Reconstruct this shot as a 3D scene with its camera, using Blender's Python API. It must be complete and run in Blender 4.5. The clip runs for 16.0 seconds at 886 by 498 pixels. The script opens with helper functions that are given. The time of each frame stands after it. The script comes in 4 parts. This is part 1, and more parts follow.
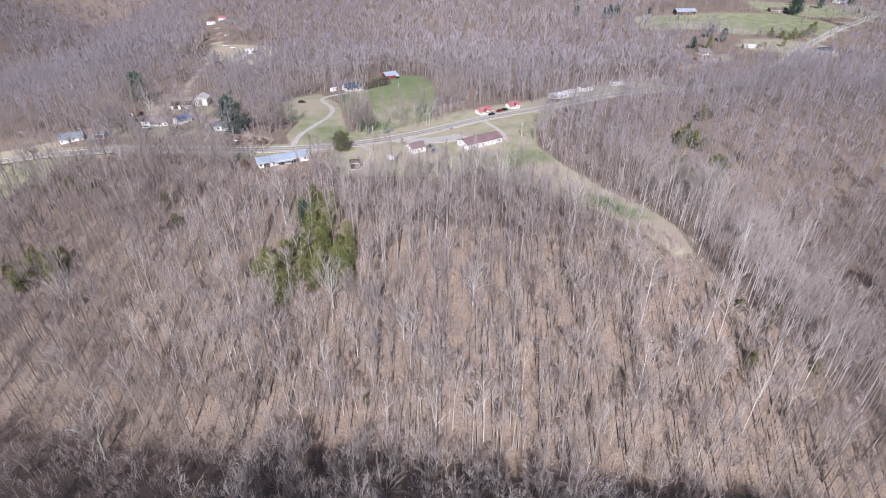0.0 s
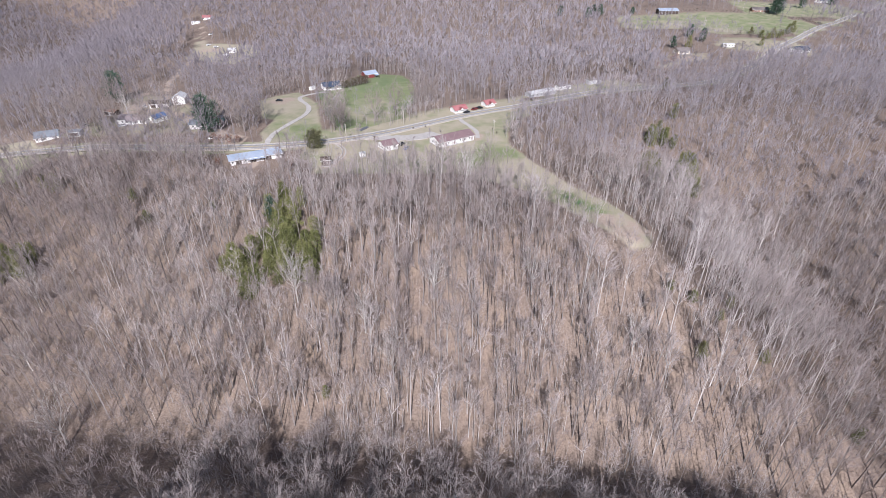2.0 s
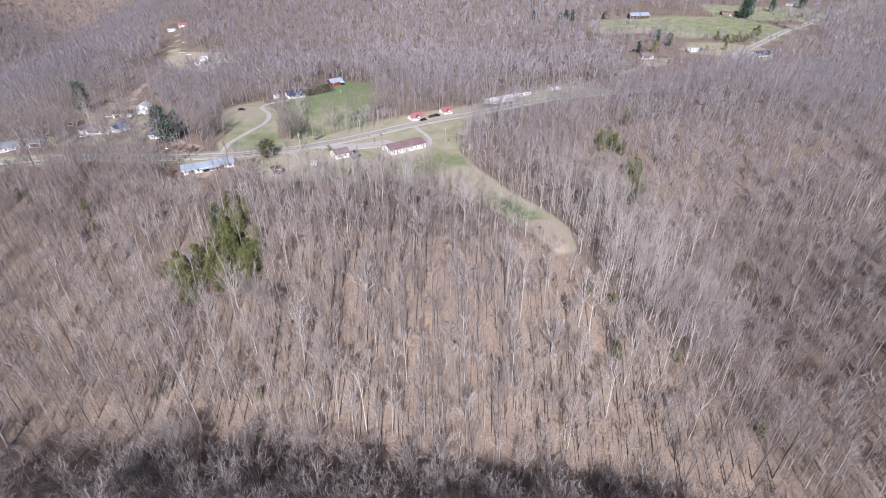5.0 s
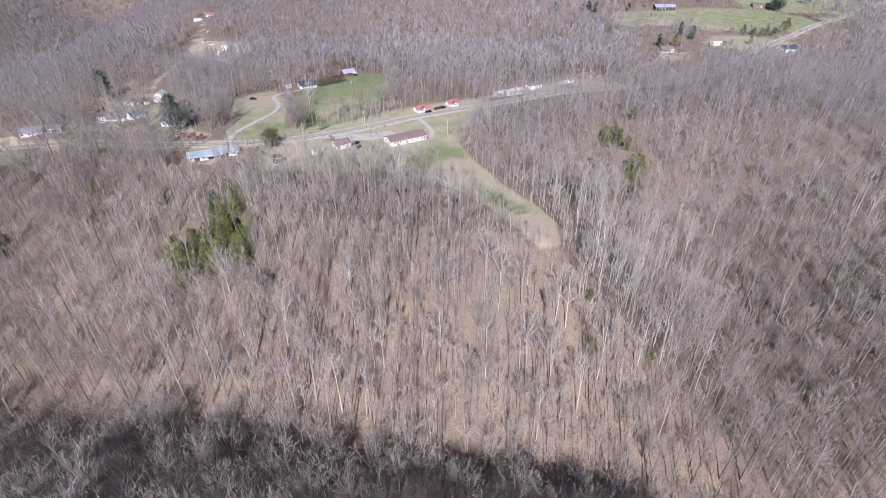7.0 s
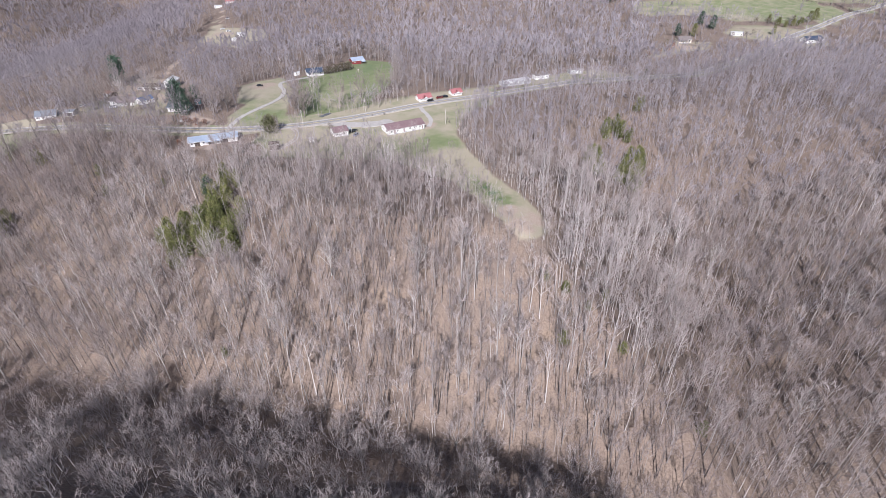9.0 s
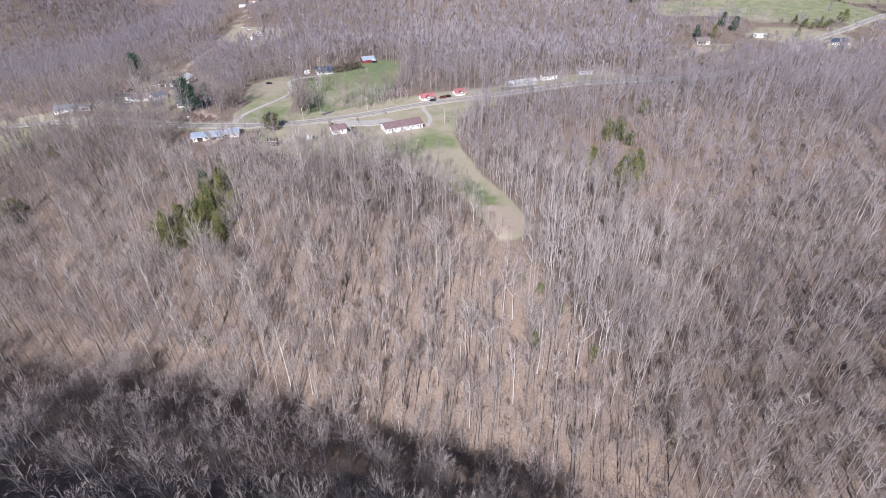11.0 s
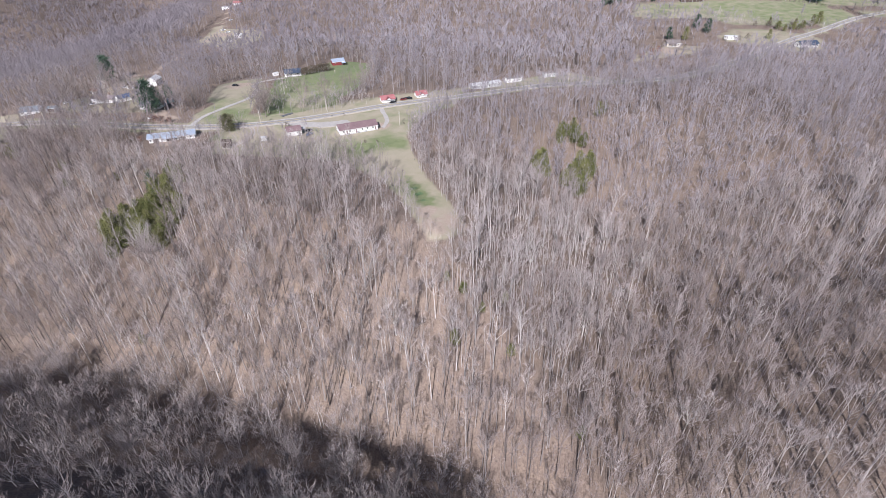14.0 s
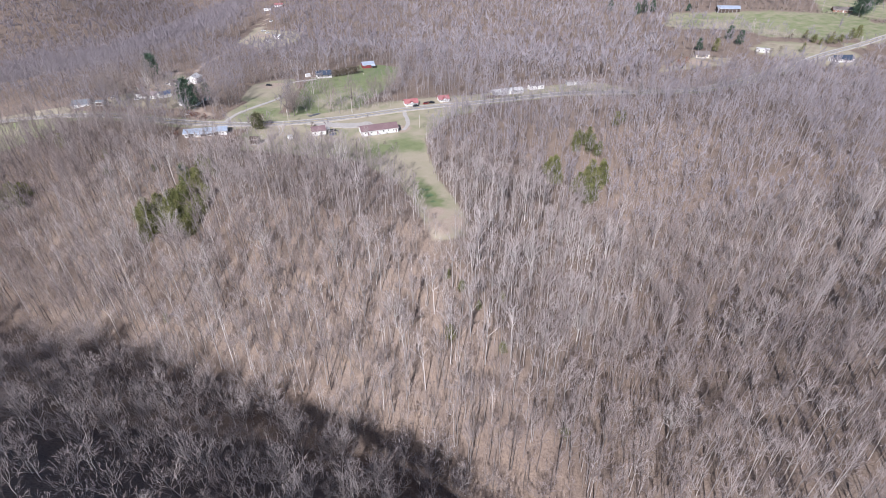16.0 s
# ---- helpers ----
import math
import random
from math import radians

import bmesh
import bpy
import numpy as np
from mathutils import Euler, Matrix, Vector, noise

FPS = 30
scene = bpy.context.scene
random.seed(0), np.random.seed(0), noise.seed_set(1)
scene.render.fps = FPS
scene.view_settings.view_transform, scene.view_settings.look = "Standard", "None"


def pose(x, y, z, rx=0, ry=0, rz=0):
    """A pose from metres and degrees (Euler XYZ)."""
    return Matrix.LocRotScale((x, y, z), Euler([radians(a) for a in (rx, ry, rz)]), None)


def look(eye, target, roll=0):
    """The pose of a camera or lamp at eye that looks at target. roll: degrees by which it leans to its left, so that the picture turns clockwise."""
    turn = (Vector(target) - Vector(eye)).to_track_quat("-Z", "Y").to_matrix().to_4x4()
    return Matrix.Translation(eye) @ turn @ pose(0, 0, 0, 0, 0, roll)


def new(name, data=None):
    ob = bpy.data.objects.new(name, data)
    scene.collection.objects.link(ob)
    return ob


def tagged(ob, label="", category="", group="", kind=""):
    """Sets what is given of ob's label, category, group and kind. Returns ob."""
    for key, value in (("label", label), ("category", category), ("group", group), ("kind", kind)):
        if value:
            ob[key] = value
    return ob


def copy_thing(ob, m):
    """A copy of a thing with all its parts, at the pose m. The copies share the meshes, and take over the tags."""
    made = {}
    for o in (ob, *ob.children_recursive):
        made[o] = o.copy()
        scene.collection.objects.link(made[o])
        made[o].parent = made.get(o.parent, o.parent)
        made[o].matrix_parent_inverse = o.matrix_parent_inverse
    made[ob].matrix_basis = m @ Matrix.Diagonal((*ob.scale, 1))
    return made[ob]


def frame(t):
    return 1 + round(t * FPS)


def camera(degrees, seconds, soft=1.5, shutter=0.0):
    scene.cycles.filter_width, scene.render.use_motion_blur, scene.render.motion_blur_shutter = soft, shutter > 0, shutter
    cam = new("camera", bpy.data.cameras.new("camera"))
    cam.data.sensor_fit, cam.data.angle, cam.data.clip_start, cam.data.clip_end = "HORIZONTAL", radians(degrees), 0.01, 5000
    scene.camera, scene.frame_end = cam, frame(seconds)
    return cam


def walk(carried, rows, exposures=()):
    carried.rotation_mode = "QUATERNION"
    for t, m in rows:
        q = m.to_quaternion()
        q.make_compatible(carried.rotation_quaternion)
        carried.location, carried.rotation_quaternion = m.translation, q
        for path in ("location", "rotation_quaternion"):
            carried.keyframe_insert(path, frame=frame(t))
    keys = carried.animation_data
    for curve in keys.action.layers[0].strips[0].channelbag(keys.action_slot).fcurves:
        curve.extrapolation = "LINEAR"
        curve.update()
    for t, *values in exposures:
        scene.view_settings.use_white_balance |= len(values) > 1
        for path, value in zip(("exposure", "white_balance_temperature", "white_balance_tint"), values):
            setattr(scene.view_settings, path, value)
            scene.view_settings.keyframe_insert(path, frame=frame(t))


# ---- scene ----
# The camera: a drone that slides to the right over a wooded hollow
cam = camera(80.4, 16.0, soft=0.65)
PATH = [
    (0, -0.00, 0.09, 99.97, 58.70, -0.03, -0.02),
    (0.5, 3.18, -0.41, 99.86, 58.73, 0.02, -0.10),
    (1, 6.27, -1.52, 99.75, 58.74, -0.00, -0.29),
    (1.5, 9.54, -2.90, 99.69, 58.71, -0.07, -0.34),
    (2, 12.85, -4.43, 100.27, 58.68, -0.09, -0.50),
    (2.5, 16.38, -5.88, 101.45, 58.67, -0.11, -0.55),
    (3, 20.21, -7.29, 102.70, 58.66, -0.04, -0.41),
    (3.5, 24.42, -8.50, 103.91, 58.68, 0.05, -0.39),
    (4, 28.94, -9.51, 105.03, 58.71, 0.09, -0.54),
    (4.5, 33.50, -10.39, 106.10, 58.73, 0.16, -0.97),
    (4.7, 35.25, -10.68, 106.36, 58.74, 0.15, -1.26),
    (6.8, 54.15, -14.12, 108.77, 58.82, 0.33, 2.35),
    (7, 55.97, -14.24, 108.89, 57.79, 0.37, 2.43),
    (7.5, 60.47, -14.42, 109.26, 56.70, 0.34, 2.50),
    (8, 64.88, -14.51, 109.45, 56.66, 0.33, 3.03),
    (8.5, 69.60, -14.71, 109.41, 56.69, 0.48, 4.89),
    (9, 74.51, -14.79, 109.43, 56.69, 0.59, 5.62),
    (9.2, 76.54, -14.73, 109.46, 56.67, 0.66, 5.85),
    (11.3, 97.61, -13.60, 109.83, 56.72, 1.03, 10.19),
    (11.5, 99.62, -13.45, 109.89, 56.73, 1.09, 10.98),
    (12, 105.27, -12.76, 109.88, 56.73, 1.26, 11.97),
    (12.5, 110.92, -11.86, 109.98, 56.73, 1.36, 12.29),
    (13, 116.30, -11.33, 110.13, 56.73, 1.30, 11.60),
    (13.5, 121.11, -11.59, 110.26, 56.76, 1.19, 10.75),
    (14, 125.22, -12.47, 111.06, 56.80, 1.07, 9.61),
    (14.5, 128.73, -13.92, 112.35, 56.86, 0.94, 9.61),
    (15, 131.87, -15.60, 113.67, 56.92, 0.85, 12.18),
    (15.5, 135.55, -17.48, 115.02, 57.01, 0.79, 13.56),
    (16, 138.87, -19.58, 116.18, 57.04, 0.72, 13.98),
]
walk(cam, [(row[0], pose(*row[1:])) for row in PATH], exposures=[(0, 0.76, 5790, 16.5)])

# Sky and sun: a clear spring day, the sun behind the camera
SUN_UP, SUN_WAY = 37.0, -2.0
world = bpy.data.worlds.new("sky")
scene.world = world
world.use_nodes = True
sky = world.node_tree.nodes.new("ShaderNodeTexSky")
sky.sky_type, sky.sun_disc = "NISHITA", False
sky.dust_density, sky.ozone_density = 0.3, 2.2
sky.sun_elevation, sky.sun_rotation = radians(SUN_UP), radians(180 - SUN_WAY)
world.node_tree.links.new(sky.outputs[0], world.node_tree.nodes["Background"].inputs[0])
world.node_tree.nodes["Background"].inputs[1].default_value = 0.035
sun = new("sun", bpy.data.lights.new("sun", "SUN"))
sun.data.energy, sun.data.angle, sun.data.color = 4.2, radians(0.5), (1.0, 0.935, 0.85)
sun.matrix_world = look((0, 0, 0), (-math.tan(radians(SUN_WAY)), 1, -math.tan(radians(SUN_UP)) / math.cos(radians(SUN_WAY))))


# Materials
def material(name, rough=0.9, metal=0.0):
    m = bpy.data.materials.new(name)
    m.use_nodes = True
    b = m.node_tree.nodes["Principled BSDF"]
    b.inputs["Roughness"].default_value, b.inputs["Metallic"].default_value = rough, metal
    b.inputs["Specular IOR Level"].default_value = 0.3
    return m, m.node_tree, b


def node(tree, kind, **values):
    n = tree.nodes.new(kind)
    for key, v in values.items():
        n.inputs[key.replace("_", " ")].default_value = v
    return n


def mix(tree, fac, a, b):
    n = tree.nodes.new("ShaderNodeMix")
    n.data_type = "RGBA"
    for i, v in ((0, fac), (6, a), (7, b)):
        if isinstance(v, (tuple, float, int)):
            n.inputs[i].default_value = (*v, 1) if isinstance(v, tuple) else v
        else:
            tree.links.new(v, n.inputs[i])
    return n.outputs[2]


def ramp(tree, value, low, high):
    n = tree.nodes.new("ShaderNodeMapRange")
    n.inputs[1].default_value, n.inputs[2].default_value = low, high
    tree.links.new(value, n.inputs[0])
    return n.outputs[0]


def speckle(tree, scale, detail=3.0, rough=0.6, where=None):
    n = node(tree, "ShaderNodeTexNoise", Scale=scale, Detail=detail, Roughness=rough)
    if where is None:
        where = tree.nodes.new("ShaderNodeNewGeometry").outputs["Position"]
    tree.links.new(where, n.inputs["Vector"])
    return n.outputs["Fac"]


def sums(tree, op, a, b):
    n = tree.nodes.new("ShaderNodeMath")
    n.operation = op
    for i, v in ((0, a), (1, b)):
        if isinstance(v, (float, int)):
            n.inputs[i].default_value = v
        else:
            tree.links.new(v, n.inputs[i])
    return n.outputs[0]


def mottled(name, a, b, scale=1.0, rough=0.85, metal=0.0, fine=9.0, bump=0.0, objects=0.0):
    """Two colours mixed by coarse and fine noise, in metres; objects: how far whole objects differ."""
    m, t, bsdf = material(name, rough, metal)
    f = sums(t, "ADD", sums(t, "MULTIPLY", speckle(t, scale), 0.6), sums(t, "MULTIPLY", speckle(t, scale * fine), 0.4))
    f = ramp(t, f, 0.35, 0.65)
    if objects:
        r = t.nodes.new("ShaderNodeObjectInfo").outputs["Random"]
        f = sums(t, "ADD", sums(t, "MULTIPLY", f, 1 - objects), sums(t, "MULTIPLY", r, objects))
    t.links.new(mix(t, f, a, b), bsdf.inputs["Base Color"])
    if bump:
        n = node(t, "ShaderNodeBump", Strength=0.5, Distance=bump)
        t.links.new(speckle(t, scale * fine * 2), n.inputs["Height"])
        t.links.new(n.outputs[0], bsdf.inputs["Normal"])
    return m


def tinted(name, a, b, rough=0.9, objects=False, curve=1.0):
    """Two colours mixed by the tint that each tree carries."""
    m, t, bsdf = material(name, rough)
    if objects:
        f = t.nodes.new("ShaderNodeObjectInfo").outputs["Random"]
    else:
        n = t.nodes.new("ShaderNodeAttribute")
        n.attribute_name = "tint"
        f = n.outputs["Fac"]
    f = sums(t, "ADD", sums(t, "MULTIPLY", f, 0.75), sums(t, "MULTIPLY", speckle(t, 1.2), 0.25))
    if curve != 1:
        f = sums(t, "POWER", f, curve)
    t.links.new(mix(t, f, a, b), bsdf.inputs["Base Color"])
    return m


def ground_material():
    m, t, bsdf = material("leaf_litter_and_grass", 0.95)

    def attribute(name):
        n = t.nodes.new("ShaderNodeAttribute")
        n.attribute_name = name
        return n.outputs["Fac"]
    big, mid, small = speckle(t, 0.018, 4), speckle(t, 0.16, 4), speckle(t, 1.7, 5)
    litter = mix(t, ramp(t, big, 0.35, 0.65), (0.20, 0.155, 0.128), (0.265, 0.212, 0.174))
    litter = mix(t, ramp(t, mid, 0.4, 0.7), litter, (0.285, 0.219, 0.17))
    litter = mix(t, sums(t, "MULTIPLY", ramp(t, small, 0.42, 0.68), 0.85), litter, (0.115, 0.083, 0.07))
    litter = mix(t, sums(t, "MULTIPLY", ramp(t, speckle(t, 0.045, 5), 0.6, 0.75), 0.5), litter, (0.36, 0.27, 0.19))
    straw = mix(t, ramp(t, mid, 0.35, 0.65), (0.375, 0.33, 0.25), (0.33, 0.305, 0.215))
    straw = mix(t, sums(t, "MULTIPLY", ramp(t, small, 0.4, 0.7), 0.4), straw, (0.42, 0.366, 0.288))
    green = mix(t, ramp(t, mid, 0.35, 0.65), (0.175, 0.208, 0.102), (0.235, 0.26, 0.135))
    green = mix(t, sums(t, "MULTIPLY", ramp(t, small, 0.4, 0.7), 0.4), green, (0.155, 0.18, 0.09))
    wobble = sums(t, "MULTIPLY", sums(t, "SUBTRACT", speckle(t, 0.09, 5), 0.5), 1.1)
    g = ramp(t, sums(t, "ADD", attribute("green"), wobble), 0.3, 0.7)
    grass = mix(t, g, straw, green)
    grass = mix(t, ramp(t, sums(t, "ADD", attribute("green"), sums(t, "MULTIPLY", wobble, 0.4)), 0.85, 1.15), grass, mix(t, ramp(t, small, 0.4, 0.6), (0.095, 0.165, 0.075), (0.15, 0.215, 0.105)))
    bare = ramp(t, sums(t, "ADD", attribute("bare"), wobble), 0.4, 0.65)
    grass_fac = ramp(t, sums(t, "ADD", attribute("grass"), sums(t, "MULTIPLY", wobble, 0.5)), 0.4, 0.6)
    colour = mix(t, grass_fac, litter, grass)
    colour = mix(t, bare, colour, mix(t, ramp(t, small, 0.4, 0.6), (0.35, 0.275, 0.22), (0.43, 0.355, 0.295)))
    t.links.new(colour, bsdf.inputs["Base Color"])
    n = node(t, "ShaderNodeBump", Strength=0.6, Distance=0.25)
    t.links.new(small, n.inputs["Height"])
    t.links.new(n.outputs[0], bsdf.inputs["Normal"])
    return m


GROUND = ground_material()
BARK = tinted("grey_bark", (0.15, 0.125, 0.117), (0.66, 0.62, 0.60), curve=1.6)
TWIG = tinted("bare_twigs", (0.25, 0.205, 0.195), (0.46, 0.408, 0.396))
# Haze of the distance put into these bark and twig colours: lilac, less contrast
BARK_HAZED = tinted("far_hazed_bark", (0.22, 0.194, 0.20), (0.37, 0.346, 0.354))
TWIG_HAZED = tinted("far_hazed_twigs", (0.228, 0.202, 0.222), (0.37, 0.342, 0.365))
BARK_ONE = tinted("grey_bark_single", (0.29, 0.26, 0.25), (0.54, 0.50, 0.485), objects=True)
TWIG_ONE = tinted("bare_twigs_single", (0.22, 0.183, 0.178), (0.42, 0.372, 0.36), objects=True)
YARD_BARK = tinted("dark_grey_bark", (0.17, 0.145, 0.13), (0.30, 0.265, 0.24), objects=True)
YARD_TWIG = tinted("brown_grey_twigs", (0.22, 0.18, 0.165), (0.34, 0.29, 0.27), objects=True)
PALE_BARK = tinted("pale_bark", (0.42, 0.39, 0.365), (0.60, 0.57, 0.54), objects=True)
TWIG_PALE = tinted("pale_twigs", (0.36, 0.325, 0.31), (0.50, 0.465, 0.45), objects=True)
CEDAR = tinted("olive_needles", (0.10, 0.112, 0.04), (0.225, 0.225, 0.09), objects=True)
PINE = tinted("pine_needles", (0.05, 0.085, 0.06), (0.10, 0.15, 0.10), objects=True)
OLIVE = tinted("dark_olive_needles", (0.08, 0.082, 0.042), (0.15, 0.147, 0.078), objects=True)
RUST = tinted("rust_brown_leaves", (0.15, 0.075, 0.055), (0.26, 0.14, 0.10), objects=True)
SHRUB = tinted("brown_brush", (0.085, 0.072, 0.05), (0.17, 0.135, 0.10), objects=True)
ASPHALT = mottled("weathered_asphalt", (0.27, 0.258, 0.25), (0.36, 0.345, 0.335), 0.4, bump=0.01)
SHOULDER = mottled("sandy_road_shoulder", (0.36, 0.32, 0.285), (0.50, 0.46, 0.41), 0.3, bump=0.02)
GRAVEL = mottled("pale_gravel", (0.38, 0.355, 0.335), (0.50, 0.472, 0.445), 0.5, bump=0.03)
WET = mottled("dark_wet_asphalt", (0.09, 0.095, 0.105), (0.13, 0.135, 0.145), 0.4, 0.35)
LINE = mottled("worn_road_paint", (0.62, 0.62, 0.60), (0.78, 0.77, 0.74), 1.5)
YELLOW = mottled("yellow_road_paint", (0.58, 0.46, 0.20), (0.68, 0.56, 0.28), 1.5)
WHITE = mottled("white_siding", (0.74, 0.73, 0.71), (0.82, 0.81, 0.80), 0.5, 0.7)
CREAM = mottled("cream_siding", (0.55, 0.48, 0.40), (0.66, 0.60, 0.52), 0.5, 0.75)
GREY = mottled("grey_siding", (0.36, 0.37, 0.38), (0.48, 0.48, 0.49), 0.5, 0.75)
REDWOOD = mottled("red_barn_boards", (0.17, 0.032, 0.036), (0.25, 0.06, 0.06), 0.6, 0.8)
BRICK = mottled("brown_brick", (0.22, 0.12, 0.09), (0.31, 0.18, 0.13), 0.8)
# Dark brown boards; also serves as painted shade in open bays
DARKWOOD_AND_SHADE = mottled("dark_boards_and_shaded_bays", (0.055, 0.04, 0.035), (0.11, 0.085, 0.07), 0.6)
MAROON = mottled("maroon_metal_roof", (0.19, 0.128, 0.135), (0.25, 0.175, 0.18), 0.25, 0.45)
REDROOF = mottled("red_metal_roof", (0.31, 0.115, 0.12), (0.40, 0.18, 0.18), 0.3, 0.45)
SILVER = mottled("silver_blue_metal_roof", (0.36, 0.43, 0.54), (0.50, 0.56, 0.66), 0.2, 0.45, 0.3)
NAVY = mottled("dark_blue_shingles", (0.035, 0.05, 0.085), (0.07, 0.09, 0.13), 0.5)
SLATE = mottled("grey_blue_shingles", (0.15, 0.17, 0.20), (0.24, 0.26, 0.29), 0.4)
PLUM = mottled("purple_brown_shingles", (0.20, 0.165, 0.17), (0.28, 0.235, 0.24), 0.4)
TAUPE = mottled("weathered_brown_shingles", (0.15, 0.13, 0.123), (0.23, 0.20, 0.19), 0.4)
PALE = mottled("pale_grey_metal_roof", (0.46, 0.46, 0.47), (0.60, 0.60, 0.61), 0.2, 0.5)
CONCRETE = mottled("concrete", (0.40, 0.39, 0.37), (0.52, 0.51, 0.49), 0.6)
POLE = mottled("weathered_pole_wood", (0.42, 0.38, 0.33), (0.56, 0.52, 0.47), 1.0)
TYRE = mottled("black_rubber", (0.012, 0.012, 0.012), (0.03, 0.03, 0.03), 3.0)
CHROME = mottled("bright_trim", (0.6, 0.6, 0.6), (0.7, 0.7, 0.7), 3.0, 0.3, 0.9)
BLACKCAR = mottled("black_car_paint", (0.012, 0.013, 0.015), (0.022, 0.023, 0.025), 0.5, 0.25)
WHITECAR = mottled("white_car_paint", (0.72, 0.72, 0.72), (0.79, 0.79, 0.79), 0.5, 0.25)
BLUECAR = mottled("blue_car_paint", (0.06, 0.10, 0.20), (0.09, 0.14, 0.27), 0.5, 0.3)
REDCAR = mottled("dark_red_car_paint", (0.16, 0.03, 0.03), (0.22, 0.045, 0.045), 0.5, 0.3)
TARP = mottled("blue_metal_roof", (0.085, 0.13, 0.25), (0.13, 0.19, 0.34), 1.0, 0.5)
TEAL = mottled("teal_paint", (0.16, 0.36, 0.36), (0.24, 0.46, 0.45), 1.0, 0.6)
GLASS, _tree, _bsdf = material("window_glass", 0.06)
_bsdf.inputs["Base Color"].default_value = (0.03, 0.035, 0.04, 1)
_bsdf.inputs["Specular IOR Level"].default_value = 0.5


# The ground: one sheet, cut by the hollow, its side gully and the valley beyond the houses
# Valleys: points of the floor (x, y, z, reach to its left, reach to its right, walking along it)
VALLEYS = [
    [(-420, 170, -14, 120, 90), (-240, 140, -30, 115, 84), (-115, 112, -42, 96, 82), (0, 103, -46, 64, 82),
     (100, 89, -54, 64, 70), (160, 72, -58, 84, 66), (200, 0, -62, 110, 84), (225, -120, -66, 130, 90)],
    [(168, 70, -58, 74, 90), (174, 130, -53, 72, 94), (178, 190, -48.5, 70, 98), (174, 235, -39, 70, 94),
     (165, 275, -26, 70, 90), (156, 330, -6, 60, 70)],
    [(-560, 300, -50, 150, 170), (-440, 480, -46, 150, 150), (-440, 660, -44, 150, 150), (-540, 900, -46, 180, 180)],
]
KNOLLS = [(-120, 315, 5, 60), (285, 300, 6, 60), (-45, 420, 2, 60), (330, 820, 9, 170), (-60, -45, 17, 70), (100, -50, 16, 75), (-190, -40, 24, 85),
          (80, 450, -2, 80), (-60, 560, -6, 110), (150, 620, -6, 120), (-300, 780, 6, 110), (-900, 900, 60, 260), (0, 1350, 40, 330), (900, 1500, 45, 420), (-700, 1500, 55, 420)]


def terrain(x, y):
    """The height of the bare ground, for arrays of places."""
    x, y = np.asarray(x, float), np.asarray(y, float)
    top = 1.4 * np.sin(x / 53 + 1.3) * np.cos(y / 61) + 0.6 * np.sin((x + y) / 27) - 1.5
    for kx, ky, kz, kr in KNOLLS:
        top = top + kz * np.exp(-((x - kx) ** 2 + (y - ky) ** 2) / (2 * kr * kr))
    out = top
    for line in VALLEYS:
        best = np.full(x.shape, 1e9)
        low = np.zeros(x.shape)
        for (ax, ay, az, al, ar), (bx, by, bz, bl, br) in zip(line, line[1:]):
            dx, dy = bx - ax, by - ay
            k = np.clip(((x - ax) * dx + (y - ay) * dy) / (dx * dx + dy * dy), 0, 1)
            ox, oy = x - ax - k * dx, y - ay - k * dy
            left = 0.5 + 0.5 * np.tanh((dx * oy - dy * ox) / math.hypot(dx, dy) / 12)
            reach = (ar + k * (br - ar)) * (1 - left) + (al + k * (bl - al)) * left
            u = np.hypot(ox, oy) / reach
            low = np.where(u < best, az + k * (bz - az), low)
            best = np.minimum(u, best)
        u = np.clip(best, 0, 1.25) / 1.25
        cut = top + (low - top) * (0.55 * (1 - u) + 0.45 * (1 - u * u * (3 - 2 * u)))
        m = 3.0
        out = -m * np.logaddexp(-out / m, -cut / m) + m * math.log(2) * np.exp(-np.abs(out - cut) / m)
    return out


def inside(poly, x, y, soft=6.0):
    """1 well inside a plan, 0 well outside, 0.5 on its edge; soft: metres from 0.5 to either."""
    x, y = np.asarray(x, float), np.asarray(y, float)
    odd, near = np.zeros(x.shape, bool), np.full(x.shape, 1e9)
    for (ax, ay), (bx, by) in zip(poly, poly[1:] + poly[:1]):
        dx, dy = bx - ax, by - ay
        k = np.clip(((x - ax) * dx + (y - ay) * dy) / (dx * dx + dy * dy), 0, 1)
        near = np.minimum(near, np.hypot(x - ax - k * dx, y - ay - k * dy))
        if dy:
            odd ^= ((ay > y) != (by > y)) & (x < dx * (y - ay) / dy + ax)
    return np.clip(0.5 + np.where(odd, near, -near) / (2 * soft), 0, 1)


def along(line, x, y):
    """The distance to a line of the plan."""
    x, y = np.asarray(x, float), np.asarray(y, float)
    near = np.full(x.shape, 1e9)
    for (ax, ay), (bx, by) in zip(line, line[1:]):
        dx, dy = bx - ax, by - ay
        k = np.clip(((x - ax) * dx + (y - ay) * dy) / (dx * dx + dy * dy), 0, 1)
        near = np.minimum(near, np.hypot(x - ax - k * dx, y - ay - k * dy))
    return near


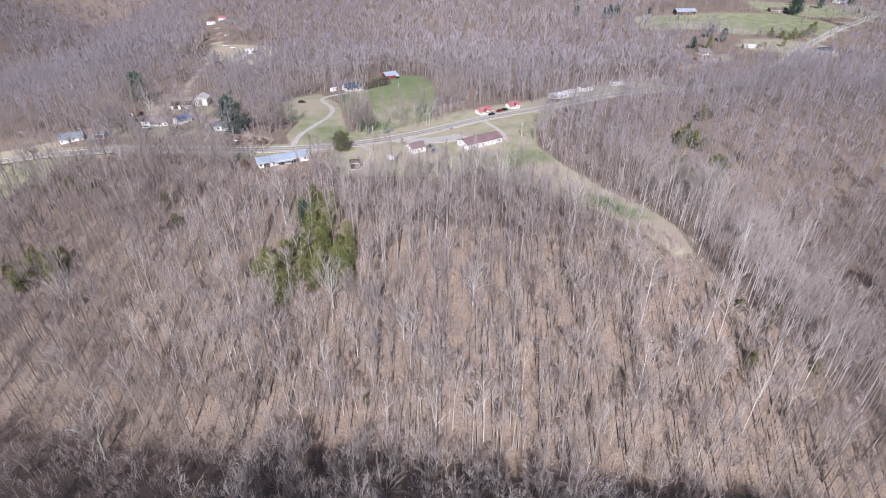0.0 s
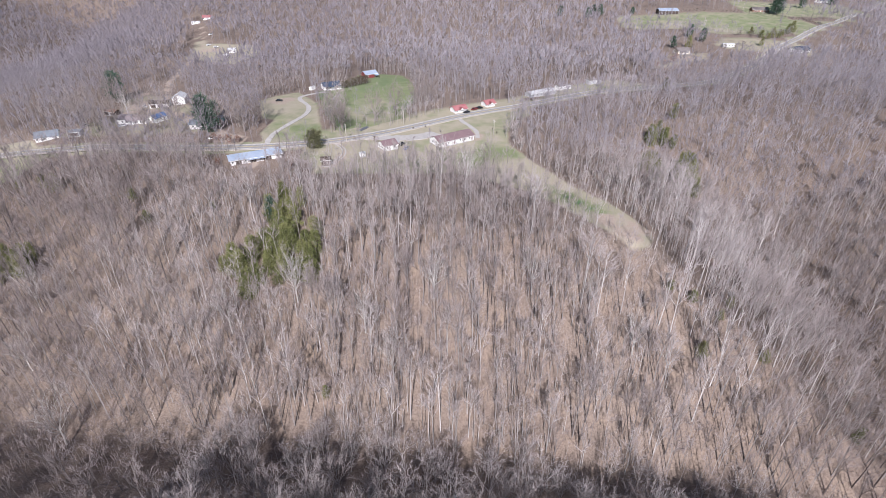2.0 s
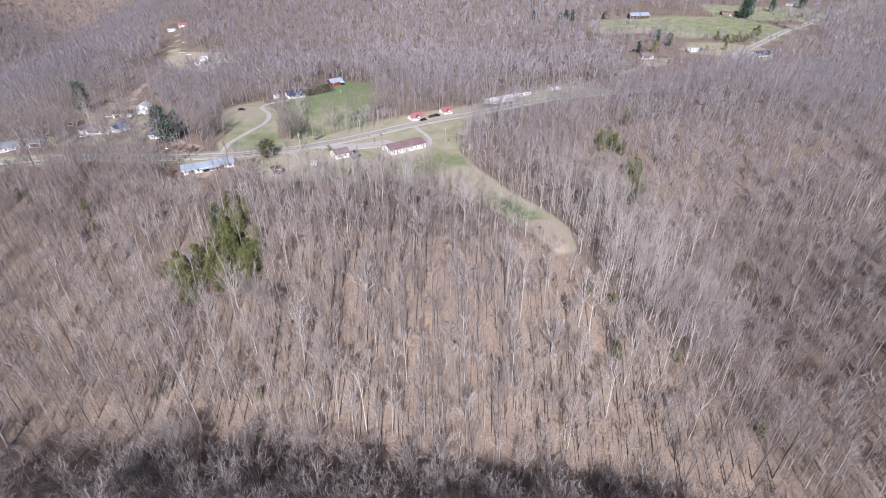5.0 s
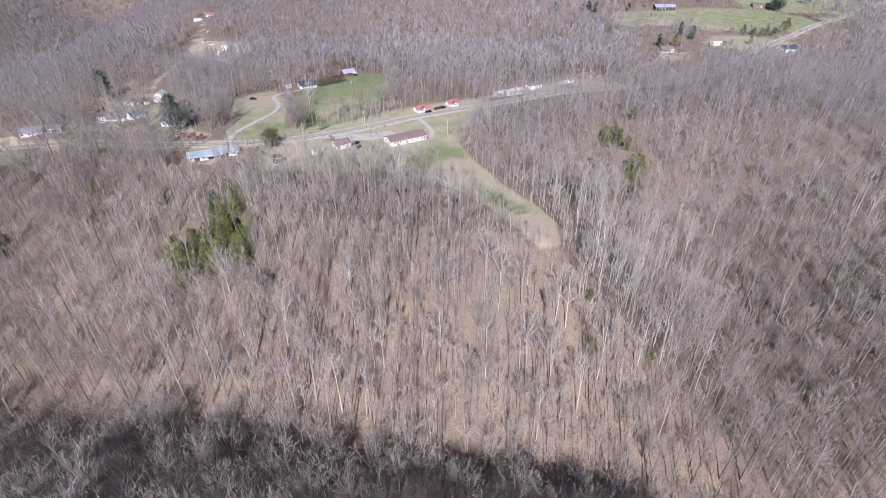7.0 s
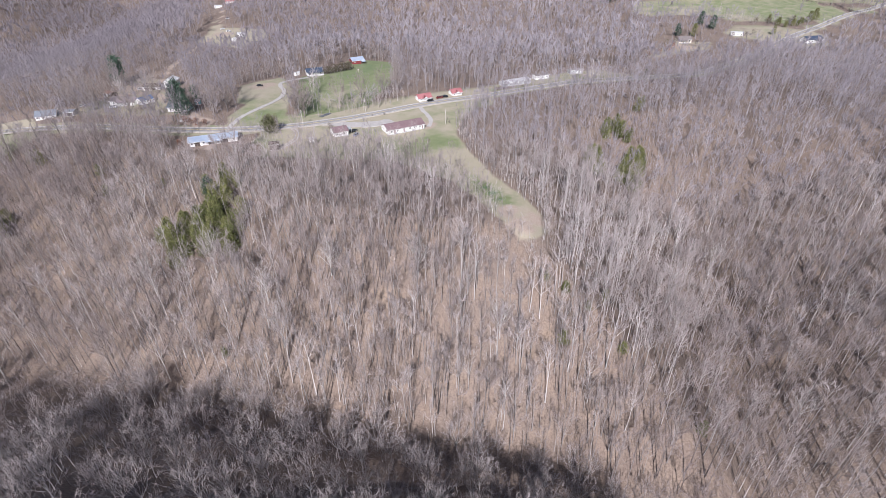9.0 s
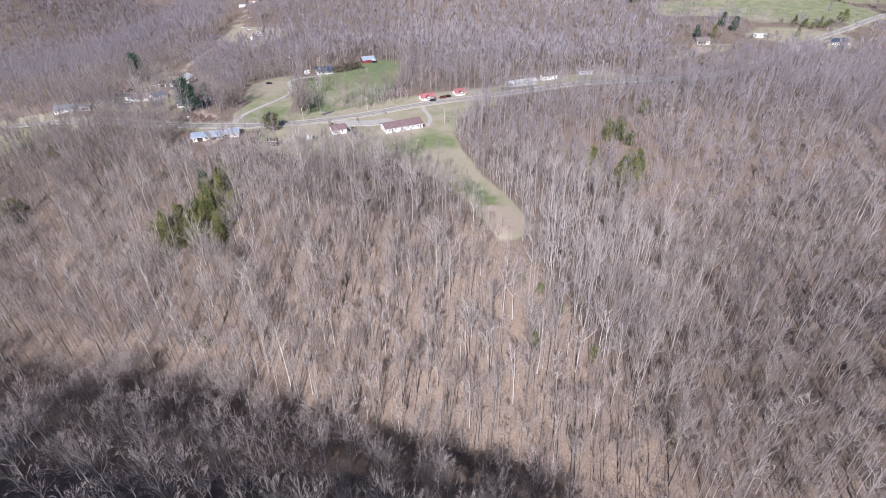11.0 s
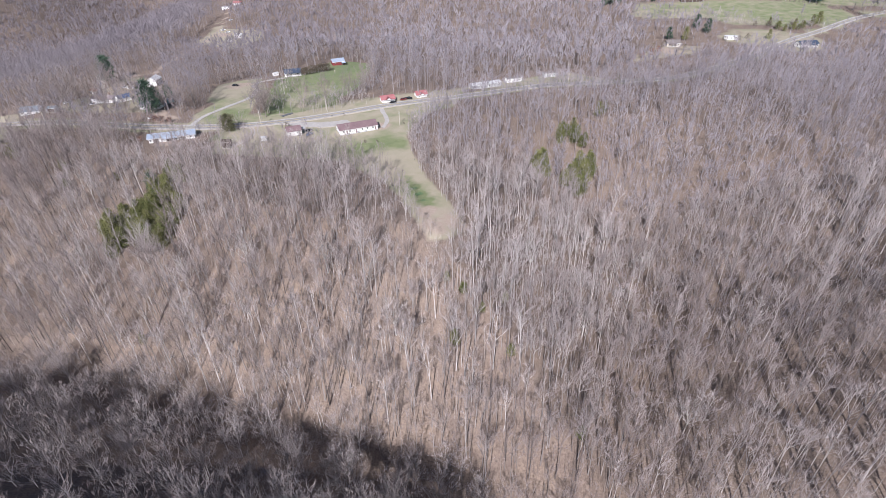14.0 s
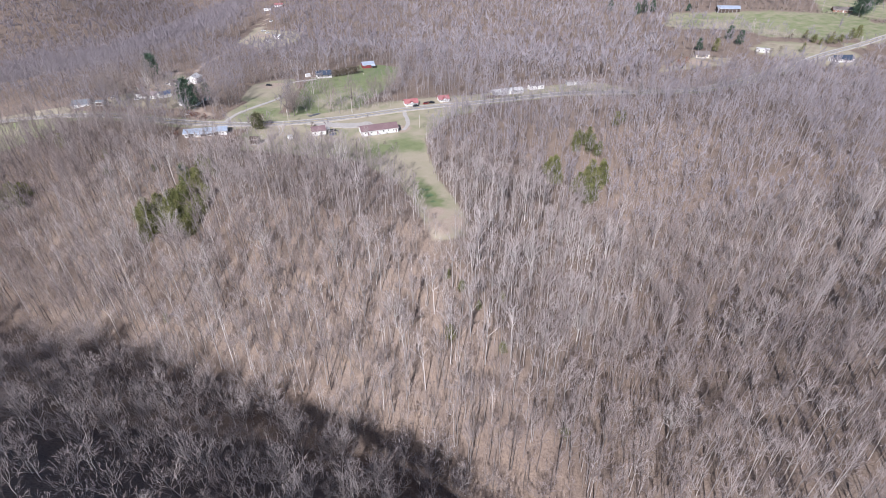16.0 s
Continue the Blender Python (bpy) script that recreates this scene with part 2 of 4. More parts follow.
# Clearings: their outlines, and how green the grass is
HALL_YARD = [(-55, 262), (-42, 268), (-20, 286), (16, 311), (57, 333), (64, 334), (52, 296), (50, 278), (58, 255), (66, 237), (74, 220), (85, 203), (91, 193),
             (97, 185), (97, 177), (93, 169), (88, 168), (80, 180), (74, 190), (69, 199), (58.5, 214), (42, 227), (22, 238), (-4, 236), (-22, 235), (-46, 234)]
BARN_FIELD = [(-74, 376), (-67, 392), (-56, 404), (-52, 432), (-38, 440), (-16, 436), (-6, 401), (-3, 362), (-10, 320), (-26, 305), (-45, 294), (-57, 320)]
DRIVE_LAWN = [(-106, 346), (-100, 361), (-88, 376), (-68, 345), (-54, 289), (-43, 276), (-62, 266), (-80, 265), (-87, 280), (-84, 304), (-92, 305), (-99, 325)]
LEFT_FIELD = [(-262, 250), (-230, 256), (-208, 262), (-191, 257), (-197, 240), (-214, 222), (-262, 212)]
LEFT_BANK = [(-262, 258), (-232, 272), (-214, 278), (-203, 268), (-231, 262)]
LEFT_YARDS = [(-215, 272), (-206, 289), (-200, 330), (-205, 362), (-196, 380), (-176, 372), (-150, 350), (-121, 306), (-116, 280), (-147, 272), (-176, 276)]
FAR_CLEARING = [(-245, 590), (-216, 553), (-169, 547), (-156, 524), (-168, 480), (-216, 494), (-225, 540)]
TRAILER_YARD = [(70, 372), (84, 396), (113, 408), (152, 431), (180, 416), (174, 400), (131, 394), (100, 384)]
CABIN_YARD = [(197, 476), (238, 530), (282, 528), (262, 484), (205, 458)]
NAVY_YARD = [(289, 560), (312, 586), (350, 590), (376, 574), (388, 548), (372, 500), (344, 494), (318, 521), (293, 536)]
HILL_FIELD = [(220, 652), (231, 682), (262, 704), (318, 714), (381, 708), (428, 696), (446, 668), (450, 640), (408, 602), (367, 598), (335, 612), (282, 634)]
FAR_YARD = [(400, 720), (460, 690), (560, 730), (600, 800), (480, 800), (410, 770)]
RED_YARD = [(14, 326), (30, 344), (56, 356), (66, 344), (48, 338), (30, 326)]
CLEARINGS = [(HALL_YARD, 0.4, 4), (BARN_FIELD, 0.92, 5), (DRIVE_LAWN, 0.42, 4), (LEFT_FIELD, 0.5, 4), (LEFT_YARDS, 0.3, 8), (FAR_CLEARING, 0.1, 8),
             (TRAILER_YARD, 0.4, 6), (CABIN_YARD, 0.1, 8), (NAVY_YARD, 0.3, 8), (HILL_FIELD, 0.62, 5), (FAR_YARD, 0.55, 8), (RED_YARD, 0.1, 4), (LEFT_BANK, -0.1, 3)]
GREEN_SPOTS = [(64, 220, 3, 0.45), (67, 215, 3, 0.7), (71, 209.5, 2.9, 1.0), (75, 203.5, 2.9, 1.1), (79, 197, 2.7, 0.9), (82, 193, 2.4, 0.5), (42, 265, 9, 0.3), (50, 264, 7, 0.3), (29, 251, 8, 0.34), (37, 256, 7, 0.28), (48, 242, 10, -0.3), (-27, 265, 7, -0.4), (57, 230, 12, -0.5), (90, 180, 9, -0.6), (-62, 285, 14, 0.4), (-95, 335, 16, -0.4),
               (-35, 330, 22, -0.35), (-28, 354, 20, -0.25), (-4, 392, 14, -0.3), (-60, 380, 10, -0.2), (-25, 312, 14, -0.3), (0, 300, 16, -0.25), (-30, 258, 14, -0.25), (235, 662, 16, -0.6), (285, 645, 16, -0.5), (330, 622, 14, -0.3)]

# Houses that keep trees away
YARD_SPOTS = [(-205, 277, 11), (-167, 301, 12), (-152, 340, 8), (-166, 333, 9), (-122, 288, 10), (-196, 322, 5), (-181, 523, 9), (-262, 652, 10), (243, 508, 17), (354, 505, 17), (301, 540, 9), (88, 380, 12), (-42, 234, 14), (136, 416, 8), (-27, 250, 10), (-25, 242, 7)]
MAIN_ROAD = [(-420, 200), (-300, 242), (-231, 259), (-205, 264), (-157, 262), (-106, 259), (-71, 263), (-44, 273), (-20, 290), (16, 317), (58, 340),
             (95, 372), (130, 394), (178, 406), (228, 415), (268, 444), (300, 479), (350, 541), (417, 604), (532, 704), (700, 860)]
HOUSE_DRIVE = [(-79, 264), (-80, 278), (-75, 295), (-68, 318), (-71, 337), (-80, 350), (-83, 360), (-79, 368), (-72, 374), (-66, 379)]
HALL_DRIVE = [(-28, 283), (-14, 283), (-2, 285), (6, 288), (12, 294)]
HALL_SPUR = [(24, 322), (28, 312), (33, 303), (36, 294), (35, 284)]
TRACK = [(-45, 272), (-39, 266), (-36, 258), (-38, 248), (-42, 240)]
YARD_DRIVE = [(-96, 261), (-101, 270), (-108, 278), (-125, 296), (-150, 318), (-175, 330), (-196, 322)]
RIDGE_LANE = [(-170, 350), (-192, 400), (-205, 460), (-210, 510), (-222, 550), (-240, 600), (-262, 650)]


def clear_of_trees(x, y):
    """Where trees may stand."""
    free = np.ones(np.shape(x), bool)
    chance = np.random.default_rng(3).random(np.shape(x))
    for poly, _, soft in CLEARINGS:
        free &= (inside(poly, x, y, soft) < 0.5) | (chance < (0.13 if poly in (LEFT_YARDS, CABIN_YARD, NAVY_YARD) else 0.0))
    for hx, hy, r in YARD_SPOTS:
        free &= np.hypot(np.asarray(x) - hx, np.asarray(y) - hy) > r
    for line, w in ((MAIN_ROAD, 4.6), (MAIN_ROAD[6:11], 8), (HOUSE_DRIVE, 4), (YARD_DRIVE, 3.5), (RIDGE_LANE, 3.5), (RIDGE_LANE[4:], 7), (TRACK, 3)):
        free &= along(line, x, y) > w
    free &= np.hypot((np.asarray(x) + 79) / 19, (np.asarray(y) - 236) / 23) > 1
    return free


def steps(low, high, fine, far):
    """Grid lines: fine between low and high, then ever wider out to far."""
    mid = np.arange(low, high + fine, fine)
    grow = fine * 1.16 ** np.arange(1, 60)
    out = np.cumsum(grow)
    out = out[out < far]
    return np.concatenate([(low - out)[::-1], mid, mid[-1] + out])


def make_mesh(name, verts, tris, mats, index=None, tint=None, smooth=False):
    """A mesh from arrays."""
    me = bpy.data.meshes.new(name)
    n, k = tris.shape
    me.vertices.add(len(verts))
    me.vertices.foreach_set("co", np.ascontiguousarray(verts, np.float32).ravel())
    me.loops.add(n * k)
    me.loops.foreach_set("vertex_index", np.ascontiguousarray(tris, np.int32).ravel())
    me.polygons.add(n)
    me.polygons.foreach_set("loop_start", np.arange(0, n * k, k, dtype=np.int32))
    for m in mats:
        me.materials.append(m)
    if index is not None:
        me.polygons.foreach_set("material_index", np.ascontiguousarray(index, np.int32))
    me.polygons.foreach_set("use_smooth", np.full(n, smooth))
    if tint is not None:
        me.attributes.new("tint", "FLOAT", "POINT").data.foreach_set("value", np.ascontiguousarray(tint, np.float32))
    me.update(calc_edges=True)
    return me


def build_ground():
    xs, ys = steps(-270, 400, 3.0, 4200), steps(20, 470, 3.0, 4200)
    gx, gy = np.meshgrid(xs, ys)
    x, y = gx.ravel(), gy.ravel()
    rows, cols = len(ys), len(xs)
    i = (np.arange(rows - 1)[:, None] * cols + np.arange(cols - 1)[None]).ravel()
    quads = np.stack([i, i + 1, i + cols + 1, i + cols], 1)
    z = terrain(x, y)
    me = make_mesh("ground", np.stack([x, y, z], 1), quads, [GROUND], smooth=True)
    grass, green = np.zeros(len(x)), np.zeros(len(x))
    for poly, amount, soft in CLEARINGS:
        g = np.clip(inside(poly, x, y, soft) + (0.25 if poly is HALL_YARD else 0), 0, 1) * (0.53 if poly in (LEFT_YARDS, CABIN_YARD) else 0.6 if poly is NAVY_YARD else 1.0)
        green = np.where(g > grass, amount, green)
        grass = np.maximum(grass, g)
    for sx, sy, r, amount in GREEN_SPOTS:
        green = green + amount * np.exp(-((x - sx) ** 2 + (y - sy) ** 2) / (r * r))
    road = along(MAIN_ROAD, x, y)
    grass = np.maximum(grass, np.clip(1.25 - road / np.where((x > -60) & (x < 75), 26, 9), 0, 0.75))
    bare = np.zeros(len(x))
    for line, w in ((TRACK, 3.5), (YARD_DRIVE, 6), (RIDGE_LANE, 3.5)):
        bare = np.maximum(bare, np.clip(0.8 - 0.5 * along(line, x, y) / w, 0, 1))
    for px, py, r in ((-100, 272, 9), (24, 284, 8), (78, 250, 0.1), (-185, 345, 16), (-200, 372, 10), (-205, 530, 12), (240, 500, 14), (-93, 345, 10), (-88, 352, 8), (-80, 241, 6), (33, 288, 8), (93, 183, 10), (88, 175, 9), (82, 186, 7)):
        bare = np.maximum(bare, 0.85 * np.exp(-((x - px) ** 2 + (y - py) ** 2) / (r * r)))
    for name, v in (("grass", grass), ("green", green), ("bare", bare)):
        me.attributes.new(name, "FLOAT", "POINT").data.foreach_set("value", v.astype(np.float32))
    return tagged(new("ground", me), "hilly ground with brown leaf litter and patches of grass", "ground", kind="structure")


build_ground()


def smooth_line(line, step=3.0):
    """Points along a rounded line."""
    p = np.array(line, float)
    for _ in range(3):
        q = np.empty((2 * len(p), 2))
        q[0], q[-1] = p[0], p[-1]
        q[1:-1:2], q[2:-1:2] = 0.75 * p[:-1] + 0.25 * p[1:], 0.25 * p[:-1] + 0.75 * p[1:]
        p = q
    s = np.concatenate([[0], np.cumsum(np.hypot(*np.diff(p, axis=0).T))])
    at = np.arange(0, s[-1], step)
    return np.stack([np.interp(at, s, p[:, 0]), np.interp(at, s, p[:, 1])], 1)


def ribbon(name, line, offset, width, lift, mat, rough=0.0, bed=0.0):
    """A strip of road laid on the ground, with thickness."""
    p = smooth_line(line)
    d = np.gradient(p, axis=0)
    n = np.stack([-d[:, 1], d[:, 0]], 1) / np.hypot(*d.T)[:, None]
    rng = np.random.default_rng(len(p))
    w = width / 2 + rough * (rng.random((2, len(p))) - 0.5)
    a, b = p + n * (offset + w[0])[:, None], p + n * (offset - w[1])[:, None]
    mid = p + n * offset
    u, v = (p + n * bed / 2, p - n * bed / 2) if bed else (a, b)
    z = np.maximum(np.maximum(terrain(*u.T), terrain(*v.T)), terrain(*(p if bed else mid).T)) + lift
    top = np.concatenate([np.column_stack([a, z]), np.column_stack([b, z])])
    low = top - (0, 0, 0.4 if lift < 0.16 else 0.01)
    k, i = len(p), np.arange(len(p) - 1)
    faces = np.concatenate([np.stack([i + k, i + k + 1, i + 1, i], 1), np.stack([i, i + 1, i + 1 + 2 * k, i + 2 * k], 1), np.stack([i + 3 * k, i + 3 * k + 1, i + k + 1, i + k], 1)])
    return new(name, make_mesh(name, np.concatenate([top, low]), faces, [mat]))


road = tagged(ribbon("road", MAIN_ROAD, 0, 6.4, 0.14, ASPHALT, 0.2, 6.6), "weathered grey two-lane country road", "road", kind="structure")
for off in (3.75, -3.75):
    tagged(ribbon("road_shoulder", MAIN_ROAD, off, 1.3, 0.12, SHOULDER, 0.6, 6.6), "pale sandy shoulder along the road", "road shoulder", kind="structure")
for off, mat, what in ((2.9, LINE, "edge_line"), (-2.9, LINE, "edge_line"), (0.14, YELLOW, "centre_line"), (-0.14, YELLOW, "centre_line")):
    ribbon(what, MAIN_ROAD, off, 0.34 if mat is LINE else 0.18, 0.19, mat, 0.0, 6.6).parent = road
tagged(ribbon("driveway", HOUSE_DRIVE, 0, 2.9, 0.10, GRAVEL, 0.4), "curving pale gravel driveway", "driveway", kind="structure")
tagged(ribbon("driveway", HALL_DRIVE, 0, 8.0, 0.10, GRAVEL, 2.0), "pale gravel parking area beside the road", "driveway", kind="structure")
tagged(ribbon("driveway", [(-33, 292), (-31, 296), (-29, 300.5)], 0, 2.4, 0.10, WET, 0.6), "short dark wet turnout beside the road", "driveway", kind="structure")
tagged(ribbon("driveway", HALL_SPUR, 0, 2.5, 0.11, GRAVEL, 0.5), "short pale concrete driveway to the long hall", "driveway", kind="structure")
for side in (0.85, -0.85):
    tagged(ribbon("track", TRACK, side, 0.7, 0.10, GRAVEL, 0.3), "worn wheel track in dry grass", "track", kind="structure")


# Trees
def tube(points, radii, sides):
    """A tapered tube: its corners and triangles."""
    p = np.array(points, float)
    d = np.gradient(p, axis=0)
    d /= np.linalg.norm(d, axis=1)[:, None]
    side = np.cross(d, (0.31, 0.87, 0.11))
    side /= np.linalg.norm(side, axis=1)[:, None]
    up = np.cross(d, side)
    a = np.arange(sides) * 2 * math.pi / sides
    v = (p[:, None] + np.array(radii)[:, None, None] * (np.cos(a)[None, :, None] * side[:, None] + np.sin(a)[None, :, None] * up[:, None])).reshape(-1, 3)
    tris = []
    for i in range(len(p) - 1):
        for k in range(sides):
            q, r = i * sides + k, i * sides + (k + 1) % sides
            tris += [(q, r, r + sides), (q, r + sides, q + sides)]
    return v, np.array(tris)


def joined(pieces):
    vs, ts, n = [], [], 0
    for v, t in pieces:
        vs.append(v)
        ts.append(t + n)
        n += len(v)
    return np.concatenate(vs), np.concatenate(ts)


def slivers(base, way, length, width, rng):
    """Thin tapered twigs, one triangle each."""
    side = np.cross(way, rng.normal(size=way.shape))
    side /= np.linalg.norm(side, axis=1)[:, None] + 1e-9
    half = side * (width / 2)[:, None]
    v = np.stack([base - half, base + half, base + way * length[:, None]], 1).reshape(-1, 3)
    return v, np.arange(len(v)).reshape(-1, 3)


def spikes(base, way, length, radius):
    """Tapered three-sided limbs that end in a point."""
    side = np.cross(way, (0.31, 0.87, 0.11))
    side /= np.linalg.norm(side, axis=1)[:, None] + 1e-9
    up = np.cross(way, side)
    ring = [base + radius[:, None] * (math.cos(a) * side + math.sin(a) * up) for a in (0, 2.0944, 4.1888)]
    v = np.stack(ring + [base + way * length[:, None]], 1).reshape(-1, 3)
    i = 4 * np.arange(len(base))[:, None]
    return v, np.concatenate([i + (0, 1, 3), i + (1, 2, 3), i + (2, 0, 3)])


def unit(v):
    return v / (np.linalg.norm(v, axis=1)[:, None] + 1e-9)


def pole_tree(seed, height, spread, clear, limbs, twigs, thick, girth, fork=0.0):
    """A forest-grown leafless tree: a long straight trunk, steep limbs near the top and a thin veil of twigs."""
    rng = np.random.default_rng(seed)
    f = np.array([0, 0.35, 0.7, 1.0]) if girth > 0.1 else np.array([0, 0.55, 1.0])
    lean = rng.normal(0, 0.03, 2) * height
    trunk = np.column_stack([lean * f[:, None] + rng.normal(0, 0.007 * height, (len(f), 2)) * (f > 0)[:, None], f * height])
    radii = girth * (1.05 - 0.85 * f) + 0.012
    radii[0] *= 1.25
    wood = [tube(trunk, radii, 3)]
    if fork:
        az = rng.uniform(0, 6.28)
        low = np.array([np.interp(fork, f, trunk[:, k]) for k in range(3)])
        top = low + np.array([0.16 * math.cos(az), 0.16 * math.sin(az), 1.0]) * height * (0.93 - fork)
        wood.append(tube([low, (low + top) / 2 + rng.normal(0, 0.15, 3), top], [girth * 0.6, girth * 0.4, 0.02], 3))
    u = clear + (0.96 - clear) * np.sort(rng.random(limbs)) ** 0.9
    root = np.stack([np.interp(u, f, trunk[:, k]) for k in range(3)], 1)
    if fork:
        split = np.arange(limbs) % 2 == 1
        w = np.clip((u - fork) / (0.93 - fork), 0, 1)[:, None]
        root = np.where(split[:, None], low + (top - low) * w, root)
    az = np.arange(limbs) * 2.4 + rng.normal(0, 0.5, limbs)
    el = np.radians(rng.uniform(38, 64, limbs) + 12 * u)
    way = np.stack([np.cos(az) * np.cos(el), np.sin(az) * np.cos(el), np.sin(el)], 1)
    span = spread * rng.uniform(0.8, 1.3, limbs) * (1.25 - 0.6 * (u - clear) / (1 - clear))
    wood.append(spikes(root, way, span, girth * (0.62 - 0.4 * u) + 0.012))
    many = max(4, twigs // 4)
    pick = rng.integers(0, limbs, many)
    base = root[pick] + way[pick] * (span[pick] * rng.uniform(0.25, 0.95, many))[:, None]
    out = unit(way[pick] * 0.8 + rng.normal(0, 0.36, (many, 3)) + (0, 0, 0.28))
    length = span[pick] * rng.uniform(0.4, 0.75, many)
    fine = [slivers(base, out, length, 1.7 * thick * rng.uniform(0.8, 1.3, many), rng)]
    rest = twigs - many
    of = rng.integers(0, many, rest)
    at = base[of] + out[of] * (length[of] * rng.uniform(0.1, 0.9, rest))[:, None]
    tip = unit(out[of] * 0.8 + rng.normal(0, 0.38, (rest, 3)) + (0, 0, 0.25))
    fine.append(slivers(at, tip, length[of] * rng.uniform(0.5, 0.95, rest), thick * rng.uniform(0.6, 1.3, rest), rng))
    return joined(wood), joined(fine)


def crown_tree(seed, height, spread, fork, limbs, boughs, twigs, fine_twigs, thick, girth, sides=3):
    """A broad leafless tree: the trunk parts into limbs that fan out to a round crown, each with boughs, twigs and fine twigs."""
    rng = np.random.default_rng(seed)
    top = np.array([rng.normal(0, 0.03), rng.normal(0, 0.03), 1.0]) * height * fork
    wood = [tube([(0, 0, 0), top * 0.5 + (*rng.normal(0, 0.08, 2), 0), top], [girth * 1.25, girth, girth * 0.85], sides)]
    base, way, span = [], [], []
    for i in range(limbs):
        az = i * 2.4 + rng.normal(0, 0.35)
        out = math.sqrt((i + 0.35) / limbs) * rng.uniform(0.85, 1.1)
        tip = np.array([math.cos(az) * spread * out, math.sin(az) * spread * out, height * (fork + (1 - fork) * (1 - 0.5 * out * out) * rng.uniform(0.9, 1.04))])
        root = top * rng.uniform(0.72, 1.0)
        mid = root + (tip - root) * (0.52, 0.52, 0.4) + rng.normal(0, 0.05 * spread, 3)
        r = girth * rng.uniform(0.42, 0.6)
        wood.append(tube([root, mid, tip], [r, r * 0.6, 0.02], 3))
        k = rng.uniform(0.3, 1.0, boughs)[:, None]
        base.append(np.where(k < 0.5, root + (mid - root) * 2 * k, mid + (tip - mid) * (2 * k - 1)))
        way.append(np.where(k < 0.5, mid - root, tip - mid))
        span.append(np.full(boughs, np.linalg.norm(tip - root)) * rng.uniform(0.28, 0.5, boughs) * (1.15 - 0.45 * k[:, 0]))
    base, way, span = np.concatenate(base), unit(np.concatenate(way)), np.concatenate(span)
    way = unit(way * 0.8 + unit(rng.normal(0, 1, way.shape)) * 0.62 + (0, 0, 0.16))
    wood.append(spikes(base, way, span, rng.uniform(0.5, 1.0, len(span)) * girth * 0.28))
    crown = []
    for many, spray, size, w in ((twigs, 0.55, 0.55, 1.6), (fine_twigs, 0.6, 0.6, 1.0)):
        of = np.repeat(np.arange(len(base)), many)
        n = len(of)
        b = base[of] + way[of] * (span[of] * rng.uniform(0.25, 1.0, n))[:, None]
        d = unit(way[of] * 0.85 + unit(rng.normal(0, 1, (n, 3))) * spray + (0, 0, 0.14))
        length = span[of] * size * rng.uniform(0.6, 1.15, n)
        crown.append(slivers(b, d, length, w * thick * rng.uniform(0.7, 1.3, n), rng))
        base, way, span = b, d, length
    return joined(wood), joined(crown)


def needle_tree(seed, height, radius, bare, whorls, boughs, tufts, thick, droop=0.1, round_top=0.0):
    """An evergreen: trunk with boughs, and its needled crown of many tufts."""
    rng = np.random.default_rng(seed)
    trunk = np.column_stack([rng.normal(0, 0.02 * height, 4) * [0, 1, 1, 1], rng.normal(0, 0.02 * height, 4) * [0, 1, 1, 1], np.array([0, 0.4, 0.75, 1]) * height])
    wood = [tube(trunk, [0.022 * height, 0.015 * height, 0.008 * height, 0.02], 5)]
    base, ways, size = [], [], []
    for i in range(whorls):
        u = bare + (0.99 - bare) * (i + rng.random() * 0.8) / whorls
        k = (u - bare) / (1 - bare)
        reach = radius * ((1 - k) * (1 - round_top) + round_top * math.sqrt(max(0.02, 1 - k * k))) * (0.75 + 0.25 * min(1, k * 5))
        c = np.array([np.interp(u * height, trunk[:, 2], trunk[:, j]) for j in range(3)])
        for b in range(boughs):
            az = b * 2 * math.pi / boughs + i * 1.7 + rng.normal(0, 0.35)
            r = reach * rng.uniform(0.6, 1.2) + 0.12
            out = np.array([math.cos(az), math.sin(az), 0])
            tip = c + out * r + (0, 0, r * (0.25 * k - droop) + rng.normal(0, 0.1 * r))
            if b % 3 == 0:
                wood.append(tube([c, tip], [0.04, 0.01], 3))
            for _ in range(tufts):
                q = rng.uniform(0.25, 1.0)
                base.append(c + (tip - c) * q + rng.normal(0, 0.10 * radius, 3))
                ways.append(out * rng.uniform(0.3, 1.0) + rng.normal(0, 0.5, 3) + (0, 0, 0.35))
                size.append(radius * rng.uniform(0.22, 0.42))
    ways = np.array(ways)
    ways /= np.linalg.norm(ways, axis=1)[:, None]
    size = np.array(size)
    return joined(wood), slivers(np.array(base), ways, size, thick * rng.uniform(0.7, 1.3, len(size)), rng)


def scatter(x0, x1, y0, y1, gap, rng):
    """Trees' places: a grid shaken well, thinned by chance."""
    gx, gy = np.meshgrid(np.arange(x0, x1, gap), np.arange(y0, y1, gap))
    x = (gx + rng.uniform(-0.6, 0.6, gx.shape) * gap).ravel()
    y = (gy + rng.uniform(-0.6, 0.6, gy.shape) * gap).ravel()
    keep = rng.random(len(x)) < 0.93
    return x[keep], y[keep]


